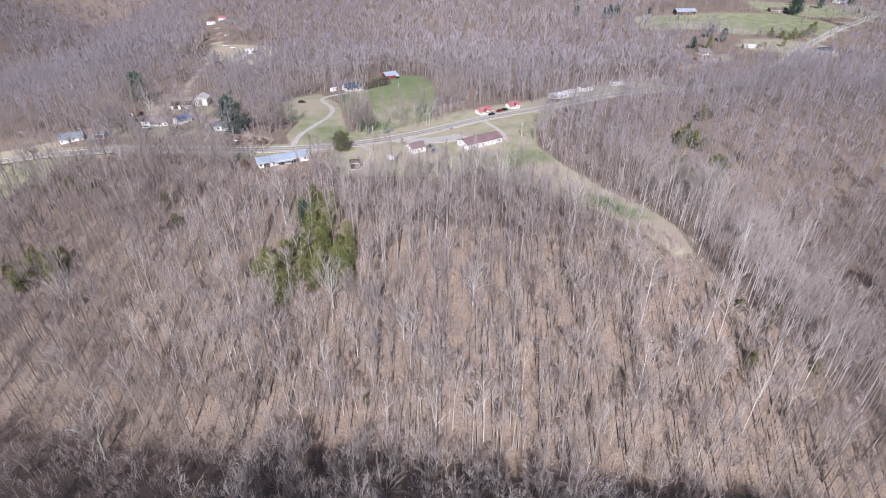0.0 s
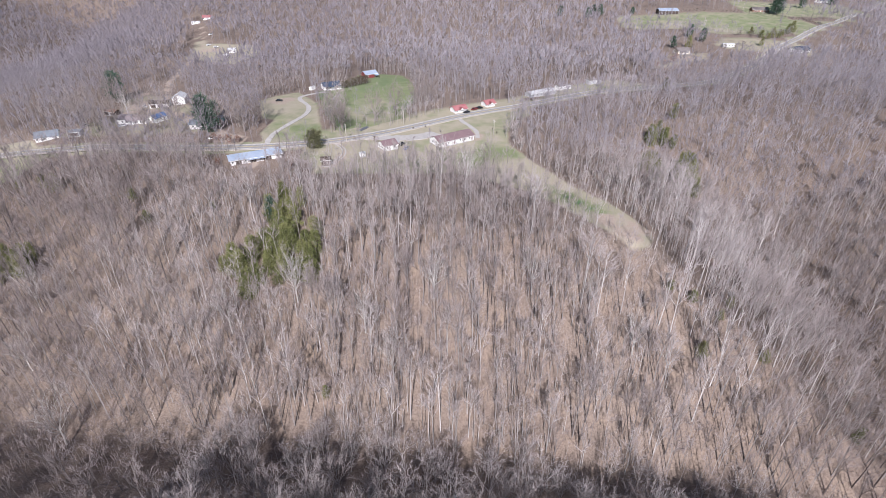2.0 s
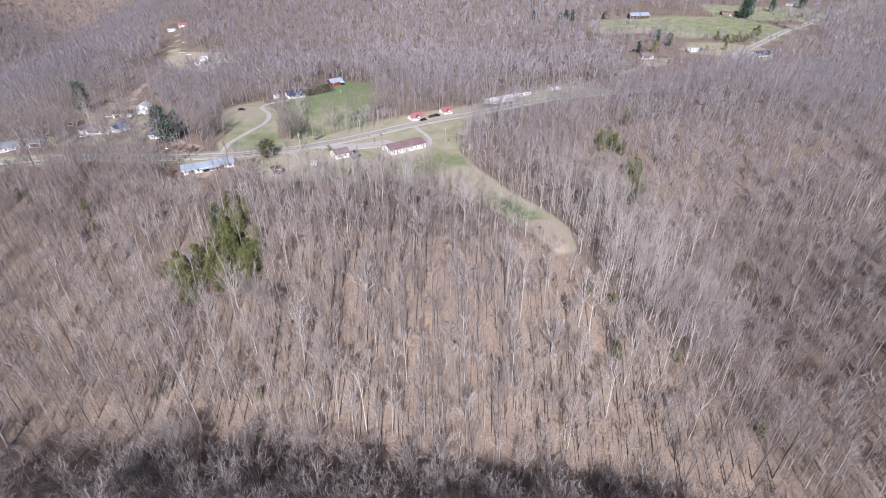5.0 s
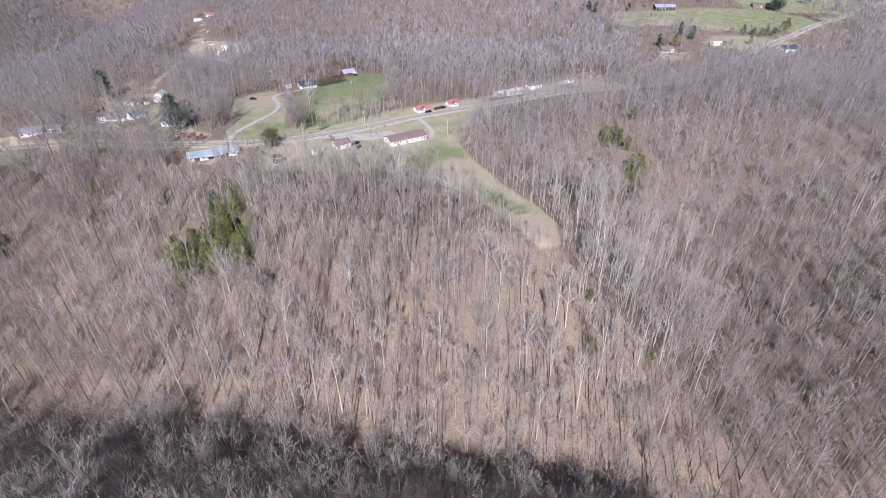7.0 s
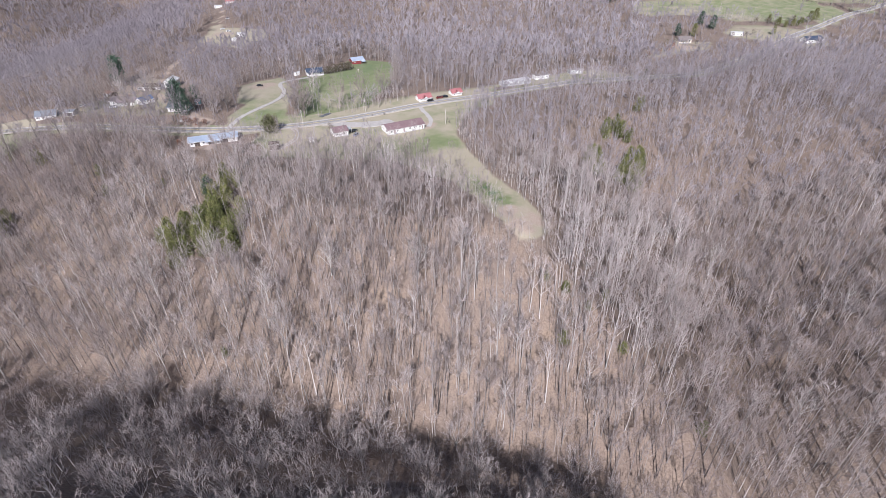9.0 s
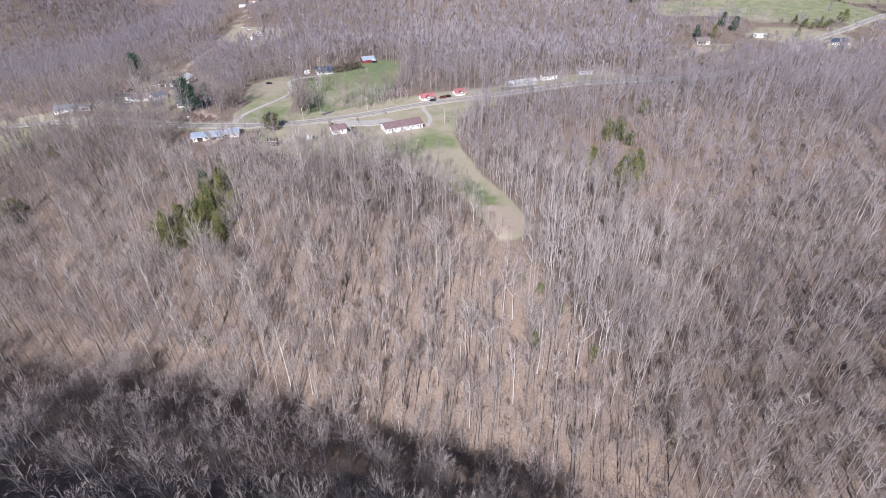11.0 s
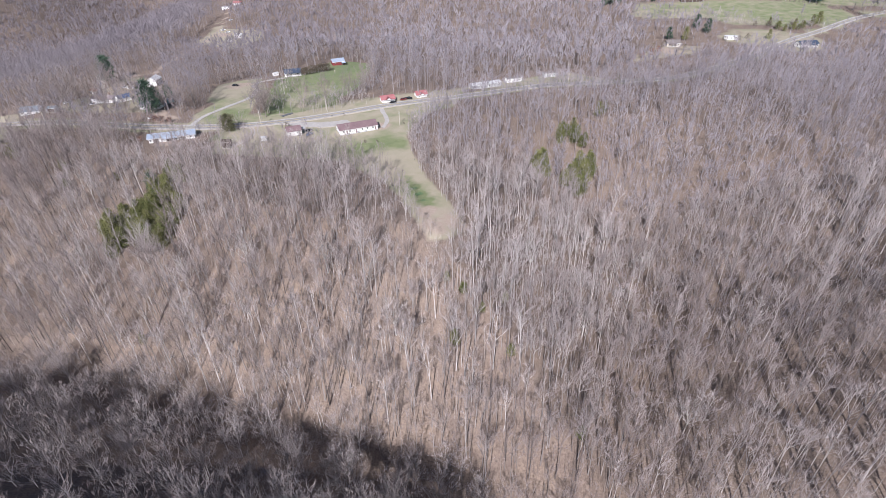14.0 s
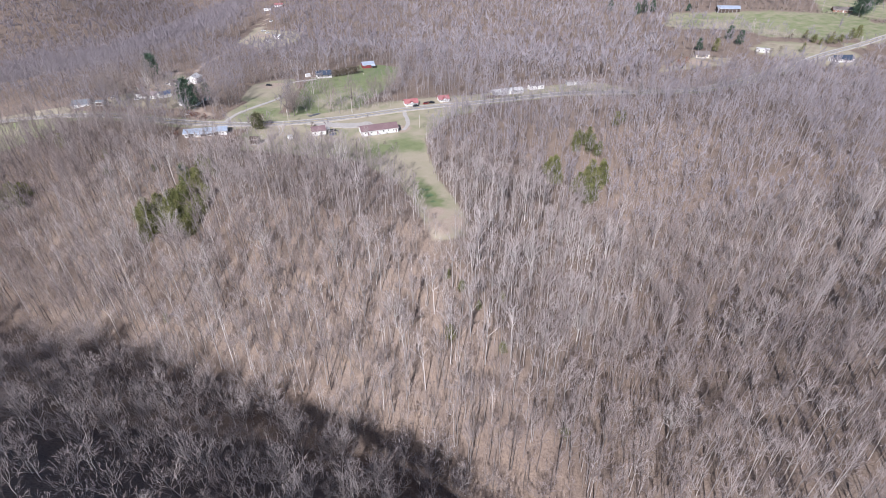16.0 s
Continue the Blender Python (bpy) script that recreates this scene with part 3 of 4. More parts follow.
# Stretches of lower growth beside the yards: place, radius, height beside the rest
LOW_GROWTH = [(70, 172, 13, 0.66), (80, 160, 13, 0.58), (60, 186, 13, 0.8), (50, 198, 12, 0.8), (92, 155, 11, 0.52), (-195, 462, 36, 0.6), (-245, 610, 34, 0.6), (248, 468, 42, 0.5), (300, 505, 42, 0.5), (350, 478, 42, 0.5), (262, 585, 50, 0.8), (330, 575, 46, 0.6), (400, 560, 40, 0.55), (420, 610, 34, 0.5),
              (-80, 232, 24, 0.85), (-35, 224, 22, 0.9), (-20, 316, 22, 0.7), (4, 332, 16, 0.6), (2, 352, 16, 0.62), (6, 370, 14, 0.66)]


def growth(x, y):
    s = np.where(inside(HALL_YARD, x, y, 13) > 0.01, 0.78, 1.0)
    for px, py, r, low in LOW_GROWTH:
        s = np.minimum(s, np.where(np.hypot(x - px, y - py) < r, low, 1.0))
    return s


def plant(name, kinds, x, y, scale, rng, label, pale=0.5, mats=None):
    """One mesh of many trees, each a turned and scaled copy of one of the kinds."""
    z = terrain(x, y) - 0.15
    which = rng.integers(0, len(kinds), len(x))
    verts, tris, index, tints, n = [], [], [], [], 0
    # Shade put into the tint by place: darker west and gully, paler east slope
    tone_and_shade = np.clip(rng.normal(pale, 0.3, len(x)) - 0.42 * np.clip((-150 - x) / 150, 0, 1) * np.clip((y - 330) / 120, 0, 1) - 0.48 * np.clip((-30 - x) / 90, 0, 1) + 0.06 * np.clip((x - 185) / 40, 0, 1) * np.clip((260 - y) / 30, -2, 1) - 0.2 * np.clip((x - 120) / 25, 0, 1) * np.clip((170 - y) / 25, 0, 1) + 0.25 * np.sin(x / 31 + 1) * np.sin(y / 37), 0, 1)
    for k, (wood, twig) in enumerate(kinds):
        i = np.nonzero(which == k)[0]
        v, t = joined([wood, twig])
        a, s = rng.uniform(0, 2 * math.pi, len(i)), scale * rng.uniform(0.72, 1.22, len(i)) * growth(x[i], y[i])
        c, sn = np.cos(a)[:, None], np.sin(a)[:, None]
        tall = rng.uniform(0.9, 1.15, len(i))[:, None]
        p = np.stack([(v[:, 0] * c - v[:, 1] * sn) * s[:, None] + x[i][:, None], (v[:, 0] * sn + v[:, 1] * c) * s[:, None] + y[i][:, None],
                      v[:, 2] * s[:, None] * tall + z[i][:, None]], 2)
        verts.append(p.reshape(-1, 3))
        tris.append((t[None] + (n + np.arange(len(i)) * len(v))[:, None, None]).reshape(-1, 3))
        index.append(np.tile(np.r_[np.zeros(len(wood[1]), int), np.ones(len(twig[1]), int)], len(i)))
        tints.append(np.repeat(tone_and_shade[i], len(v)))
        n += len(i) * len(v)
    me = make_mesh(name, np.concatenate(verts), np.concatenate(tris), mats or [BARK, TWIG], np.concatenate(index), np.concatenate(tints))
    return tagged(new(name, me), label, "forest", kind="stuff")


def thing(name, x, y, label, category, group="", z=None, yaw=0.0):
    """An Empty on the ground, to hold a thing's parts."""
    ob = new(name)
    ob.matrix_basis = pose(x, y, float(terrain(x, y)) if z is None else z, 0, 0, yaw)
    ob.empty_display_size = 0.5
    return tagged(ob, label, category, group)


def tree_maker(name, wood, leaf, bark, crown, label, category, group):
    """The first of a kind of tree: trunk and crown under an Empty."""
    root = new(name)
    for what, (v, t), m in (("trunk", wood, bark), ("crown", leaf, crown)):
        new(what, make_mesh(what, v, t, [m])).parent = root
    return tagged(root, label, category, group)


def stand(first, used, x, y, scale, turn, sink=0.15):
    """Sets the first tree down, or a copy of it."""
    m = pose(x, y, float(terrain(x, y)) - sink, 0, 0, turn)
    if first in used:
        made = copy_thing(first, m)
    else:
        used.append(first)
        made = first
        made.matrix_basis = m
    made.scale = (scale,) * 3
    return made


def in_wood(x, y):
    """The stretch of forest round the hollow and the road."""
    return (x > np.interp(y, (30, 100, 200, 320, 400, 500, 650, 1000, 1500), (-70, -165, -240, -375, -490, -590, -700, -980, -1400))) \
        & (x < np.interp(y, (30, 100, 200, 320, 400, 500, 650, 1000, 1500), (130, 262, 305, 365, 430, 505, 625, 820, 1150)))


wood_rng = np.random.default_rng(11)
NEAR_KINDS = [pole_tree(20 + k, 22.5 + 1.6 * math.sin(k * 2.1), 4.3 + 0.5 * math.sin(k * 1.3), 0.44 + 0.06 * math.sin(k), 9, 260, 0.062, 0.16, 0.4 if k % 2 else 0) for k in range(4)] \
    + [pole_tree(30 + k, 19.5 + 1.4 * math.sin(k * 1.7), 3.1, 0.5, 7, 165, 0.058, 0.11) for k in range(4)] \
    + [pole_tree(35 + k, 14.5 + 2 * math.sin(k * 1.7), 2.1, 0.42, 5, 85, 0.055, 0.07) for k in range(3)] \
    + [crown_tree(130 + k, 17.5 + k, 4.2, 0.42, 6, 3, 4, 3, 0.06, 0.14) for k in range(4)]
MID_KINDS = [pole_tree(40 + k, 18.5 + 2 * math.sin(k * 2.1), 4.1, 0.4, 6, 84, 0.115, 0.105, 0.4 if k % 3 == 0 else 0) for k in range(5)] \
    + [crown_tree(140 + k, 16.5 + k, 4.6, 0.4, 5, 2, 3, 3, 0.12, 0.12) for k in range(3)]
SHADE_KINDS = [crown_tree(50 + k, 12.5 + 1.5 * math.sin(k * 2.1), 4.3 + 0.5 * math.sin(k), 0.36, 7, 4, 4, 3, 0.062, 0.10) for k in range(6)]
FAR_KINDS = [pole_tree(60 + k, 17, 5.4, 0.28, 4, 50, 0.29, 0.11) for k in range(6)]
HORIZON_KINDS = [pole_tree(70 + k, 18, 7.5, 0.2, 3, 30, 0.65, 0.2) for k in range(4)]
SAPLING_KINDS = [pole_tree(80 + k, 6.5, 1.5, 0.3, 3, 22, 0.045, 0.035) for k in range(5)]

GROVES = [([(-59, 185), (-52, 190), (-36, 185), (-33, 165), (-39, 159), (-48, 161), (-58, 170)], 44), ([(-62, 205), (-55, 209), (-47, 202), (-46, 189), (-54, 187), (-60, 194)], 12),
          ([(-78, 178), (-69, 181), (-60, 178), (-60, 168), (-71, 168)], 17), ([(-66, 166), (-57, 165), (-54, 158), (-62, 160)], 7), ([(-182, 179), (-170, 186), (-156, 185), (-153, 176), (-166, 169)], 24),
          ([(125, 272), (132, 279), (138, 266), (131, 258)], 12), ([(144, 262), (152, 254), (162, 272), (164, 290), (154, 288)], 21), ([(136, 300), (150, 315), (158, 304), (145, 294)], 11)]

# The nearest wood: single trees along the hollow's floor
SINGLE_X, SINGLE_Y = (-62, 118), (48, 108)


def in_singles(x, y):
    return (x > SINGLE_X[0]) & (x < SINGLE_X[1]) & (y > SINGLE_Y[0]) & (y < SINGLE_Y[1] - 0.12 * x)


x, y = scatter(-62, 118, 48, 118, 6.8, wood_rng)
keep = in_singles(x, y)
x, y = x[keep], y[keep]
some = wood_rng.permutation(len(x))[:300]
x, y = x[some], y[some]
firsts = [tree_maker("bare_tree", *crown_tree(100 + k, 14.5 + 2.5 * math.sin(k * 1.7), 4.8 + 0.9 * math.sin(k * 2.3), 0.32 + 0.06 * math.sin(k), 8 + k % 3, 6, 5, 3, 0.055, 0.115, 5), BARK_ONE, TWIG_ONE,
                     "tall leafless hardwood tree with pale grey bark", "tree", "bare trees in the hollow") for k in range(9)]
used = []
for i in range(len(x)):
    stand(firsts[i % 9], used, x[i], y[i], wood_rng.uniform(0.7, 1.2), wood_rng.uniform(0, 360))

# The slopes round the hollow
x, y = scatter(-260, 330, 24, 238, 4.05, wood_rng)
keep = clear_of_trees(x, y) & ~in_singles(x, y) & in_wood(x, y)
keep &= y > 104 - 0.12 * x
for poly, _ in GROVES:
    keep &= ((inside(poly, x, y, 1.0) < 0.5) & (inside(poly, x, y + 7, 1.0) < 0.5)) | (wood_rng.random(len(x)) < 0.25)
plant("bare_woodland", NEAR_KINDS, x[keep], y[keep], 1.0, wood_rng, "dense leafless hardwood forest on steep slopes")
x, y = scatter(-240, 300, 60, 238, 5.1, wood_rng)
keep = clear_of_trees(x, y) & in_wood(x, y)
plant("saplings", SAPLING_KINDS, x[keep], y[keep], 1.0, wood_rng, "thin grey saplings and brush under the trees")
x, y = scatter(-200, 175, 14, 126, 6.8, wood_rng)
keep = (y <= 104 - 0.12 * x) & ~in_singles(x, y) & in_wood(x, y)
# Low tint: part of the slope's shade is painted into these trees
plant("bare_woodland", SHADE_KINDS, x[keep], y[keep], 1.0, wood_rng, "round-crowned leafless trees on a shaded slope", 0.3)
# The plateau
x, y = scatter(-600, 520, 238, 420, 6.0, wood_rng)
keep = clear_of_trees(x, y) & in_wood(x, y)
for poly, _ in GROVES:
    keep &= ((inside(poly, x, y, 1.0) < 0.5) & (inside(poly, x, y + 7, 1.0) < 0.5)) | (wood_rng.random(len(x)) < 0.25)
plant("bare_woodland", MID_KINDS, x[keep], y[keep], 1.0, wood_rng, "leafless hardwood forest round the houses and road", 0.42, [BARK_HAZED, TWIG_HAZED])
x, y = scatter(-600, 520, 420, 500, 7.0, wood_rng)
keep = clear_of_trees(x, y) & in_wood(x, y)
plant("bare_woodland", FAR_KINDS, x[keep], y[keep], 1.05, wood_rng, "leafless hardwood forest behind the houses", 0.42, [BARK_HAZED, TWIG_HAZED])
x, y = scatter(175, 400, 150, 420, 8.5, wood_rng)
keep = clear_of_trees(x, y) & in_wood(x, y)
plant("bare_woodland", MID_KINDS, x[keep], y[keep], 0.85, wood_rng, "dense younger forest on the slope beyond the gully", 0.42, [BARK_HAZED, TWIG_HAZED])
# The wood's edges: lower, denser trees along the clearings
EDGE_KINDS = [pole_tree(90 + k, 12 + 2 * math.sin(k * 2.1), 2.7, 0.16, 7, 90, 0.10, 0.09) for k in range(5)]
ROAD_BANK = [(-24, 303), (-8, 316), (12, 332)]
SOUTH_BANK = [(-160, 252), (-130, 250), (-106, 249), (-88, 251)]
EAST_BANK = [(132, 384), (180, 396), (232, 405), (274, 435), (306, 470), (356, 532)]
ex, ey = [], []
for poly in (HALL_YARD[5:14], BARN_FIELD[4:9], ROAD_BANK, HILL_FIELD[8:], DRIVE_LAWN[:3], SOUTH_BANK, EAST_BANK):
    p = smooth_line(poly, 1.1)
    d = np.gradient(p, axis=0)
    n = np.stack([-d[:, 1], d[:, 0]], 1) / np.hypot(*d.T)[:, None]
    for side in (-1, 1):
        q = p + side * n * wood_rng.uniform(0.5, 9, len(p))[:, None]
        ex.append(q[:, 0])
        ey.append(q[:, 1])
ex, ey = np.concatenate(ex), np.concatenate(ey)
keep = clear_of_trees(ex, ey)
brush = np.concatenate([smooth_line([(-46, 292), (-30, 305), (-10, 321), (10, 336)], 5.0), smooth_line([(-57, 368), (-51, 342), (-47, 320), (-45, 300)], 2.6)])
brush = brush + wood_rng.normal(0, 2.2, brush.shape)
brush = brush[along(MAIN_ROAD, *brush.T) > 7]
ex, ey = np.concatenate([ex[keep], brush[:, 0]]), np.concatenate([ey[keep], brush[:, 1]])
keep = np.ones(len(ex), bool)
plant("thicket", EDGE_KINDS, ex[keep], ey[keep], 0.9, wood_rng, "dense leafless thicket along the clearings' edges")
# The distance
x, y = scatter(-980, 840, 500, 1010, 9.3, wood_rng)
keep = clear_of_trees(x, y) & in_wood(x, y)
plant("bare_woodland", FAR_KINDS, x[keep], y[keep], 1.08, wood_rng, "distant leafless forest over low hills", 0.38, [BARK_HAZED, TWIG_HAZED])

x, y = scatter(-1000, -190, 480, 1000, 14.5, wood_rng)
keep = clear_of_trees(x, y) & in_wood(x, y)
plant("bare_woodland", FAR_KINDS, x[keep], y[keep], 1.0, wood_rng, "dense far forest in a deep valley", 0.3, [BARK_HAZED, TWIG_HAZED])

x, y = scatter(-1400, 1150, 1010, 1500, 18, wood_rng)
keep = in_wood(x, y)
plant("bare_woodland", HORIZON_KINDS, x[keep], y[keep], 1.0, wood_rng, "hazy leafless forest on the furthest hills", 0.38, [BARK_HAZED, TWIG_HAZED])

# The hill behind
x, y = scatter(-240, 260, -190, -20, 9.0, wood_rng)
plant("bare_woodland", HORIZON_KINDS, x, y, 0.62, wood_rng, "leafless forest on the shaded hill", 0.4)

near_rng = np.random.default_rng(23)
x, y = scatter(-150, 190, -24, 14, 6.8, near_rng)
# Same low tint, with shade painted into the colour
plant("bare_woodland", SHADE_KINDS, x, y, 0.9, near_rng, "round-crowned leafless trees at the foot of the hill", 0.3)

# Large pale trees that stand out of the wood
BIG_TREES = [(-14, 144), (-133, 135), (-64, 147), (11, 153), (-107, 108), (-142, 159), (67, 146), (80, 132), (25, 211), (182, 205), (152, 156), (-41, 157), (155, 213), (47, 152), (129, 174),
             (187, 121), (217, 162), (-3, 128),  (-178, 316)]
giants = [tree_maker("sycamore_tree", *crown_tree(300 + k, 21 + 1.5 * k, 6.0, 0.36, 11, 6, 5, 2, 0.05, 0.27, 6), PALE_BARK, TWIG_PALE, "large leafless tree with pale, almost white limbs", "tree", "pale sycamores") for k in range(3)]
used = []
for i, (px, py) in enumerate(BIG_TREES):
    stand(giants[i % 3], used, px, py, wood_rng.uniform(0.75, 1.0), wood_rng.uniform(0, 360))

yard_trees = [tree_maker("bare_tree", *crown_tree(320 + k, 17 + k, 6.0, 0.26, 11, 5, 5, 3, 0.08, 0.30, 6), YARD_BARK, YARD_TWIG, "large leafless shade tree in a yard", "tree", "shade trees") for k in range(2)]
used = []
for i, (px, py) in enumerate(((-182, 290), (-172, 280), (-190, 293), (-154, 288), (-147, 278), (-200, 339), (-193, 338), (-141, 297), (-195, 296), (-195, 308), (-186, 302), (-131, 277), (-47, 290), (-44, 296), (-50, 302), (-42, 289), (-96, 282), (-101, 290), (-165, 312), (-176, 299), (-160, 322), (-183, 280), (-128, 299), (-110, 286), (-92, 292), (-205, 300), (-212, 290), (-26, 312), (-14, 322), (-2, 335), (6, 346))):
    stand(yard_trees[i % 2], used, px, py, wood_rng.uniform(0.9, 1.25), wood_rng.uniform(0, 360))

# Evergreens
cedars = [tree_maker("cedar_tree", *needle_tree(200 + k, 9.5 + 1.5 * math.sin(k * 2), 3.0 + 0.4 * math.sin(k), 0.06, 15, 7, 10, 0.22, -0.25, 0.4), BARK_ONE, CEDAR,
                     "olive-green cedar tree among bare hardwoods", "evergreen tree", "cedars in the wood") for k in range(4)]
pines = [tree_maker("pine_tree", *needle_tree(220 + k, 14 + 2 * math.sin(k * 2), 5.2, 0.14, 13, 7, 20, 0.36, 0.02, 0.6), BARK_ONE, PINE,
                    "tall dark green pine tree", "evergreen tree", "pine trees") for k in range(2)]
used = []
ever_rng = np.random.default_rng(5)
for poly, count in GROVES:
    cx, cy = np.array(poly).T
    n = 0
    while n < count:
        px, py = ever_rng.uniform(cx.min(), cx.max()), ever_rng.uniform(cy.min(), cy.max())
        if inside(poly, px, py, 1.0) > 0.5:
            stand(cedars[int(ever_rng.integers(4))], used, px, py, ever_rng.uniform(0.78, 1.22), ever_rng.uniform(0, 360))
            n += 1
for px, py, s in ((150, 262, 1.35), (156, 270, 1.45), (160, 281, 1.4), (153, 257, 1.2), (130, 267, 1.2), (120, 149, 0.6), (103, 130, 0.7), (124, 128, 0.6), (150, 109, 0.75), (104, 146, 0.6), (97, 150, 0.5), (-26, 124, 0.5), (112, 140, 0.5), (262, 545, 1.1),
                  (355, 606, 0.8), (357, 587, 0.9), (361, 580, 0.7), (370, 585, 0.8), (375, 586, 0.6), (382, 593, 0.7), (336, 547, 0.8), (-115, 200, 0.7), (-128, 215, 0.7), (-190, 230, 0.6), (186, 400, 0.9), (-88, 206, 0.5), (400, 606, 1.3), (392, 600, 1.0), (383, 598, 0.7), (377, 600, 0.7), (167, 334, 0.9), (172, 342, 0.8), (-168, 224, 0.9), (-176, 228, 0.8)):
    stand(cedars[int(ever_rng.integers(4))], used, px, py, s, ever_rng.uniform(0, 360))
for px, py, s in ((-116, 281, 1.3), (-121, 308, 0.7), (-205, 355, 1.4), (-58, 195, 0.72), (434, 704, 1.75), (441, 712, 1.5), (282, 591, 0.8), (478, 772, 1.1), (500, 760, 1.0), (248, 548, 0.7),
                  (560, 790, 1.2), (207, 706, 0.9), (217, 712, 0.85), (199, 701, 0.8), (168, 718, 0.8), (258, 714, 0.6), (288, 573, 0.8), (-125, 300, 0.7)):
    stand(pines[int(ever_rng.integers(2))], used, px, py, s, ever_rng.uniform(0, 360))
used = []
round_cedar = tree_maker("cedar_tree", *needle_tree(260, 7.5, 3.9, 0.05, 12, 9, 16, 0.28, -0.3, 0.95), BARK_ONE, OLIVE, "round dark olive cedar beside the road", "evergreen tree", "")
stand(round_cedar, used, -53, 262, 1.25, 40)
shrubs = [tree_maker("shrub", *needle_tree(240 + k, 2.6, 1.5, 0.05, 6, 6, 7, 0.10, -0.6, 0.8), BARK_ONE, SHRUB, "low brown leafless shrub", "shrub", "shrubs") for k in range(2)]
used = []
oaks = [tree_maker("oak_shrub", *needle_tree(270 + k, 4.0, 2.2, 0.1, 7, 7, 9, 0.16, -0.5, 0.8), BARK_ONE, RUST, "small oak holding rust-brown dead leaves", "shrub", "leafy oaks") for k in range(2)]
leafy = []
for px, py, s in ((-99, 266, 1.1), (-104, 268, 0.9), (-95, 268, 0.8), (-108, 270, 0.9), (222, 482, 1.4), (214, 476, 1.1), (230, 494, 1.2), (205, 470, 1.0), (-96, 240, 0.8), (-60, 238, 0.7)):
    stand(oaks[int(ever_rng.integers(2))], leafy, px, py, s, ever_rng.uniform(0, 360))
for i in range(22):
    stand(shrubs[i % 2], used, -57.4 + i * 0.74 + ever_rng.normal(0, 0.7), 386.5 + i * 0.72 + ever_rng.normal(0, 0.7), ever_rng.uniform(1.5, 2.3), ever_rng.uniform(0, 360))
hedge = smooth_line([(322, 716), (381, 711), (430, 699), (449, 670), (453, 640)], 4.5)
for px, py in hedge:
    stand(shrubs[int(ever_rng.integers(2))], used, px, py, ever_rng.uniform(0.7, 1.1), ever_rng.uniform(0, 360))
for px, py, s in ((297, 541, 1.6), (310, 543, 1.5), (306, 540, 1.2), (318, 548, 1.7), (236, 512, 1.6), (228, 508, 1.8), (255, 510, 1.4), (31, 262, 0.7), (38, 263, 0.6), (5, 302, 0.6), (-2, 299, 0.5), (-22, 275, 1.3), (351, 596, 2.0), (357, 592, 1.7), (365, 590, 1.6), (371, 594, 1.8), (340, 600, 1.8), (191, 492, 1.8), (206, 490, 2.0), (219, 491, 1.6), (166, 437, 1.6), (-170, 229, 1.8), (-200, 231, 1.5), (47, 292, 0.5)):
    stand(shrubs[int(ever_rng.integers(2))], used, px, py, s, ever_rng.uniform(0, 360))


# Buildings, cars and poles
def box(bm, cx, cy, cz, sx, sy, sz, bevel=0.0):
    """A block, its middle at cx, cy, cz."""
    made = bmesh.ops.create_cube(bm, size=1, matrix=Matrix.Translation((cx, cy, cz)) @ Matrix.Diagonal((sx, sy, sz, 1)))
    if bevel:
        edges = list({e for v in made["verts"] for e in v.link_edges})
        bmesh.ops.bevel(bm, geom=edges, offset=bevel, segments=2, affect="EDGES")


def prism(bm, outline, axis_low, axis_high):
    """An outline in y and z drawn out along x."""
    a = [bm.verts.new((axis_low, y, z)) for y, z in outline]
    b = [bm.verts.new((axis_high, y, z)) for y, z in outline]
    bm.faces.new(a[::-1])
    bm.faces.new(b)
    n = len(outline)
    for i in range(n):
        bm.faces.new((a[i], a[(i + 1) % n], b[(i + 1) % n], b[i]))


def rod(bm, x, y, z0, z1, r0, r1, sides=8):
    bmesh.ops.create_cone(bm, cap_ends=True, segments=sides, radius1=r0, radius2=r1, depth=z1 - z0, matrix=Matrix.Translation((x, y, (z0 + z1) / 2)))


def part(name, bm, mat, parent, label=""):
    """One mesh under a thing or a part."""
    me = bpy.data.meshes.new(name)
    bmesh.ops.recalc_face_normals(bm, faces=bm.faces)
    bm.to_mesh(me)
    bm.free()
    me.materials.append(mat)
    ob = new(name, me)
    ob.parent = parent
    return tagged(ob, label)


def shape(maker, *args):
    bm = bmesh.new()
    maker(bm, *args)
    return bm


def opening(root, kind, x, y, z, w, h, turn, mat):
    """A window or a door on a wall that faces turn (0: front, 1: right, 2: back, 3: left)."""
    face = pose(x, y, z, 0, 0, (0, 90, 180, 270)[turn])
    bm = bmesh.new()
    if kind == "window":
        for dx in (-w / 2, w / 2):
            box(bm, dx, -0.03, 0, 0.09, 0.10, h + 0.09)
        for dz in (-h / 2, h / 2):
            box(bm, 0, -0.03, dz, w - 0.09, 0.10, 0.09)
        box(bm, 0, -0.02, 0, w - 0.09, 0.06, 0.05)
        ob = part("window", bm, WHITE, root)
        pane = part("pane", shape(box, 0, 0.0, 0, w - 0.08, 0.03, h - 0.08), GLASS, ob, "dark window glass")
    elif kind == "door":
        for dx in (-w / 2, w / 2):
            box(bm, dx, -0.03, 0, 0.10, 0.10, h)
        box(bm, 0, -0.03, h / 2, w + 0.10, 0.10, 0.10)
        ob = part("door", bm, WHITE, root)
        part("leaf", shape(box, 0, 0.0, -0.02, w - 0.1, 0.05, h - 0.06), mat, ob)
    else:
        for k in range(4):
            box(bm, 0, -0.02, -h / 2 + (k + 0.5) * h / 4, w, 0.07, h / 4 - 0.04)
        ob = part("garage_door", bm, mat, root, "sectional garage door")
    ob.matrix_basis = face
    return ob


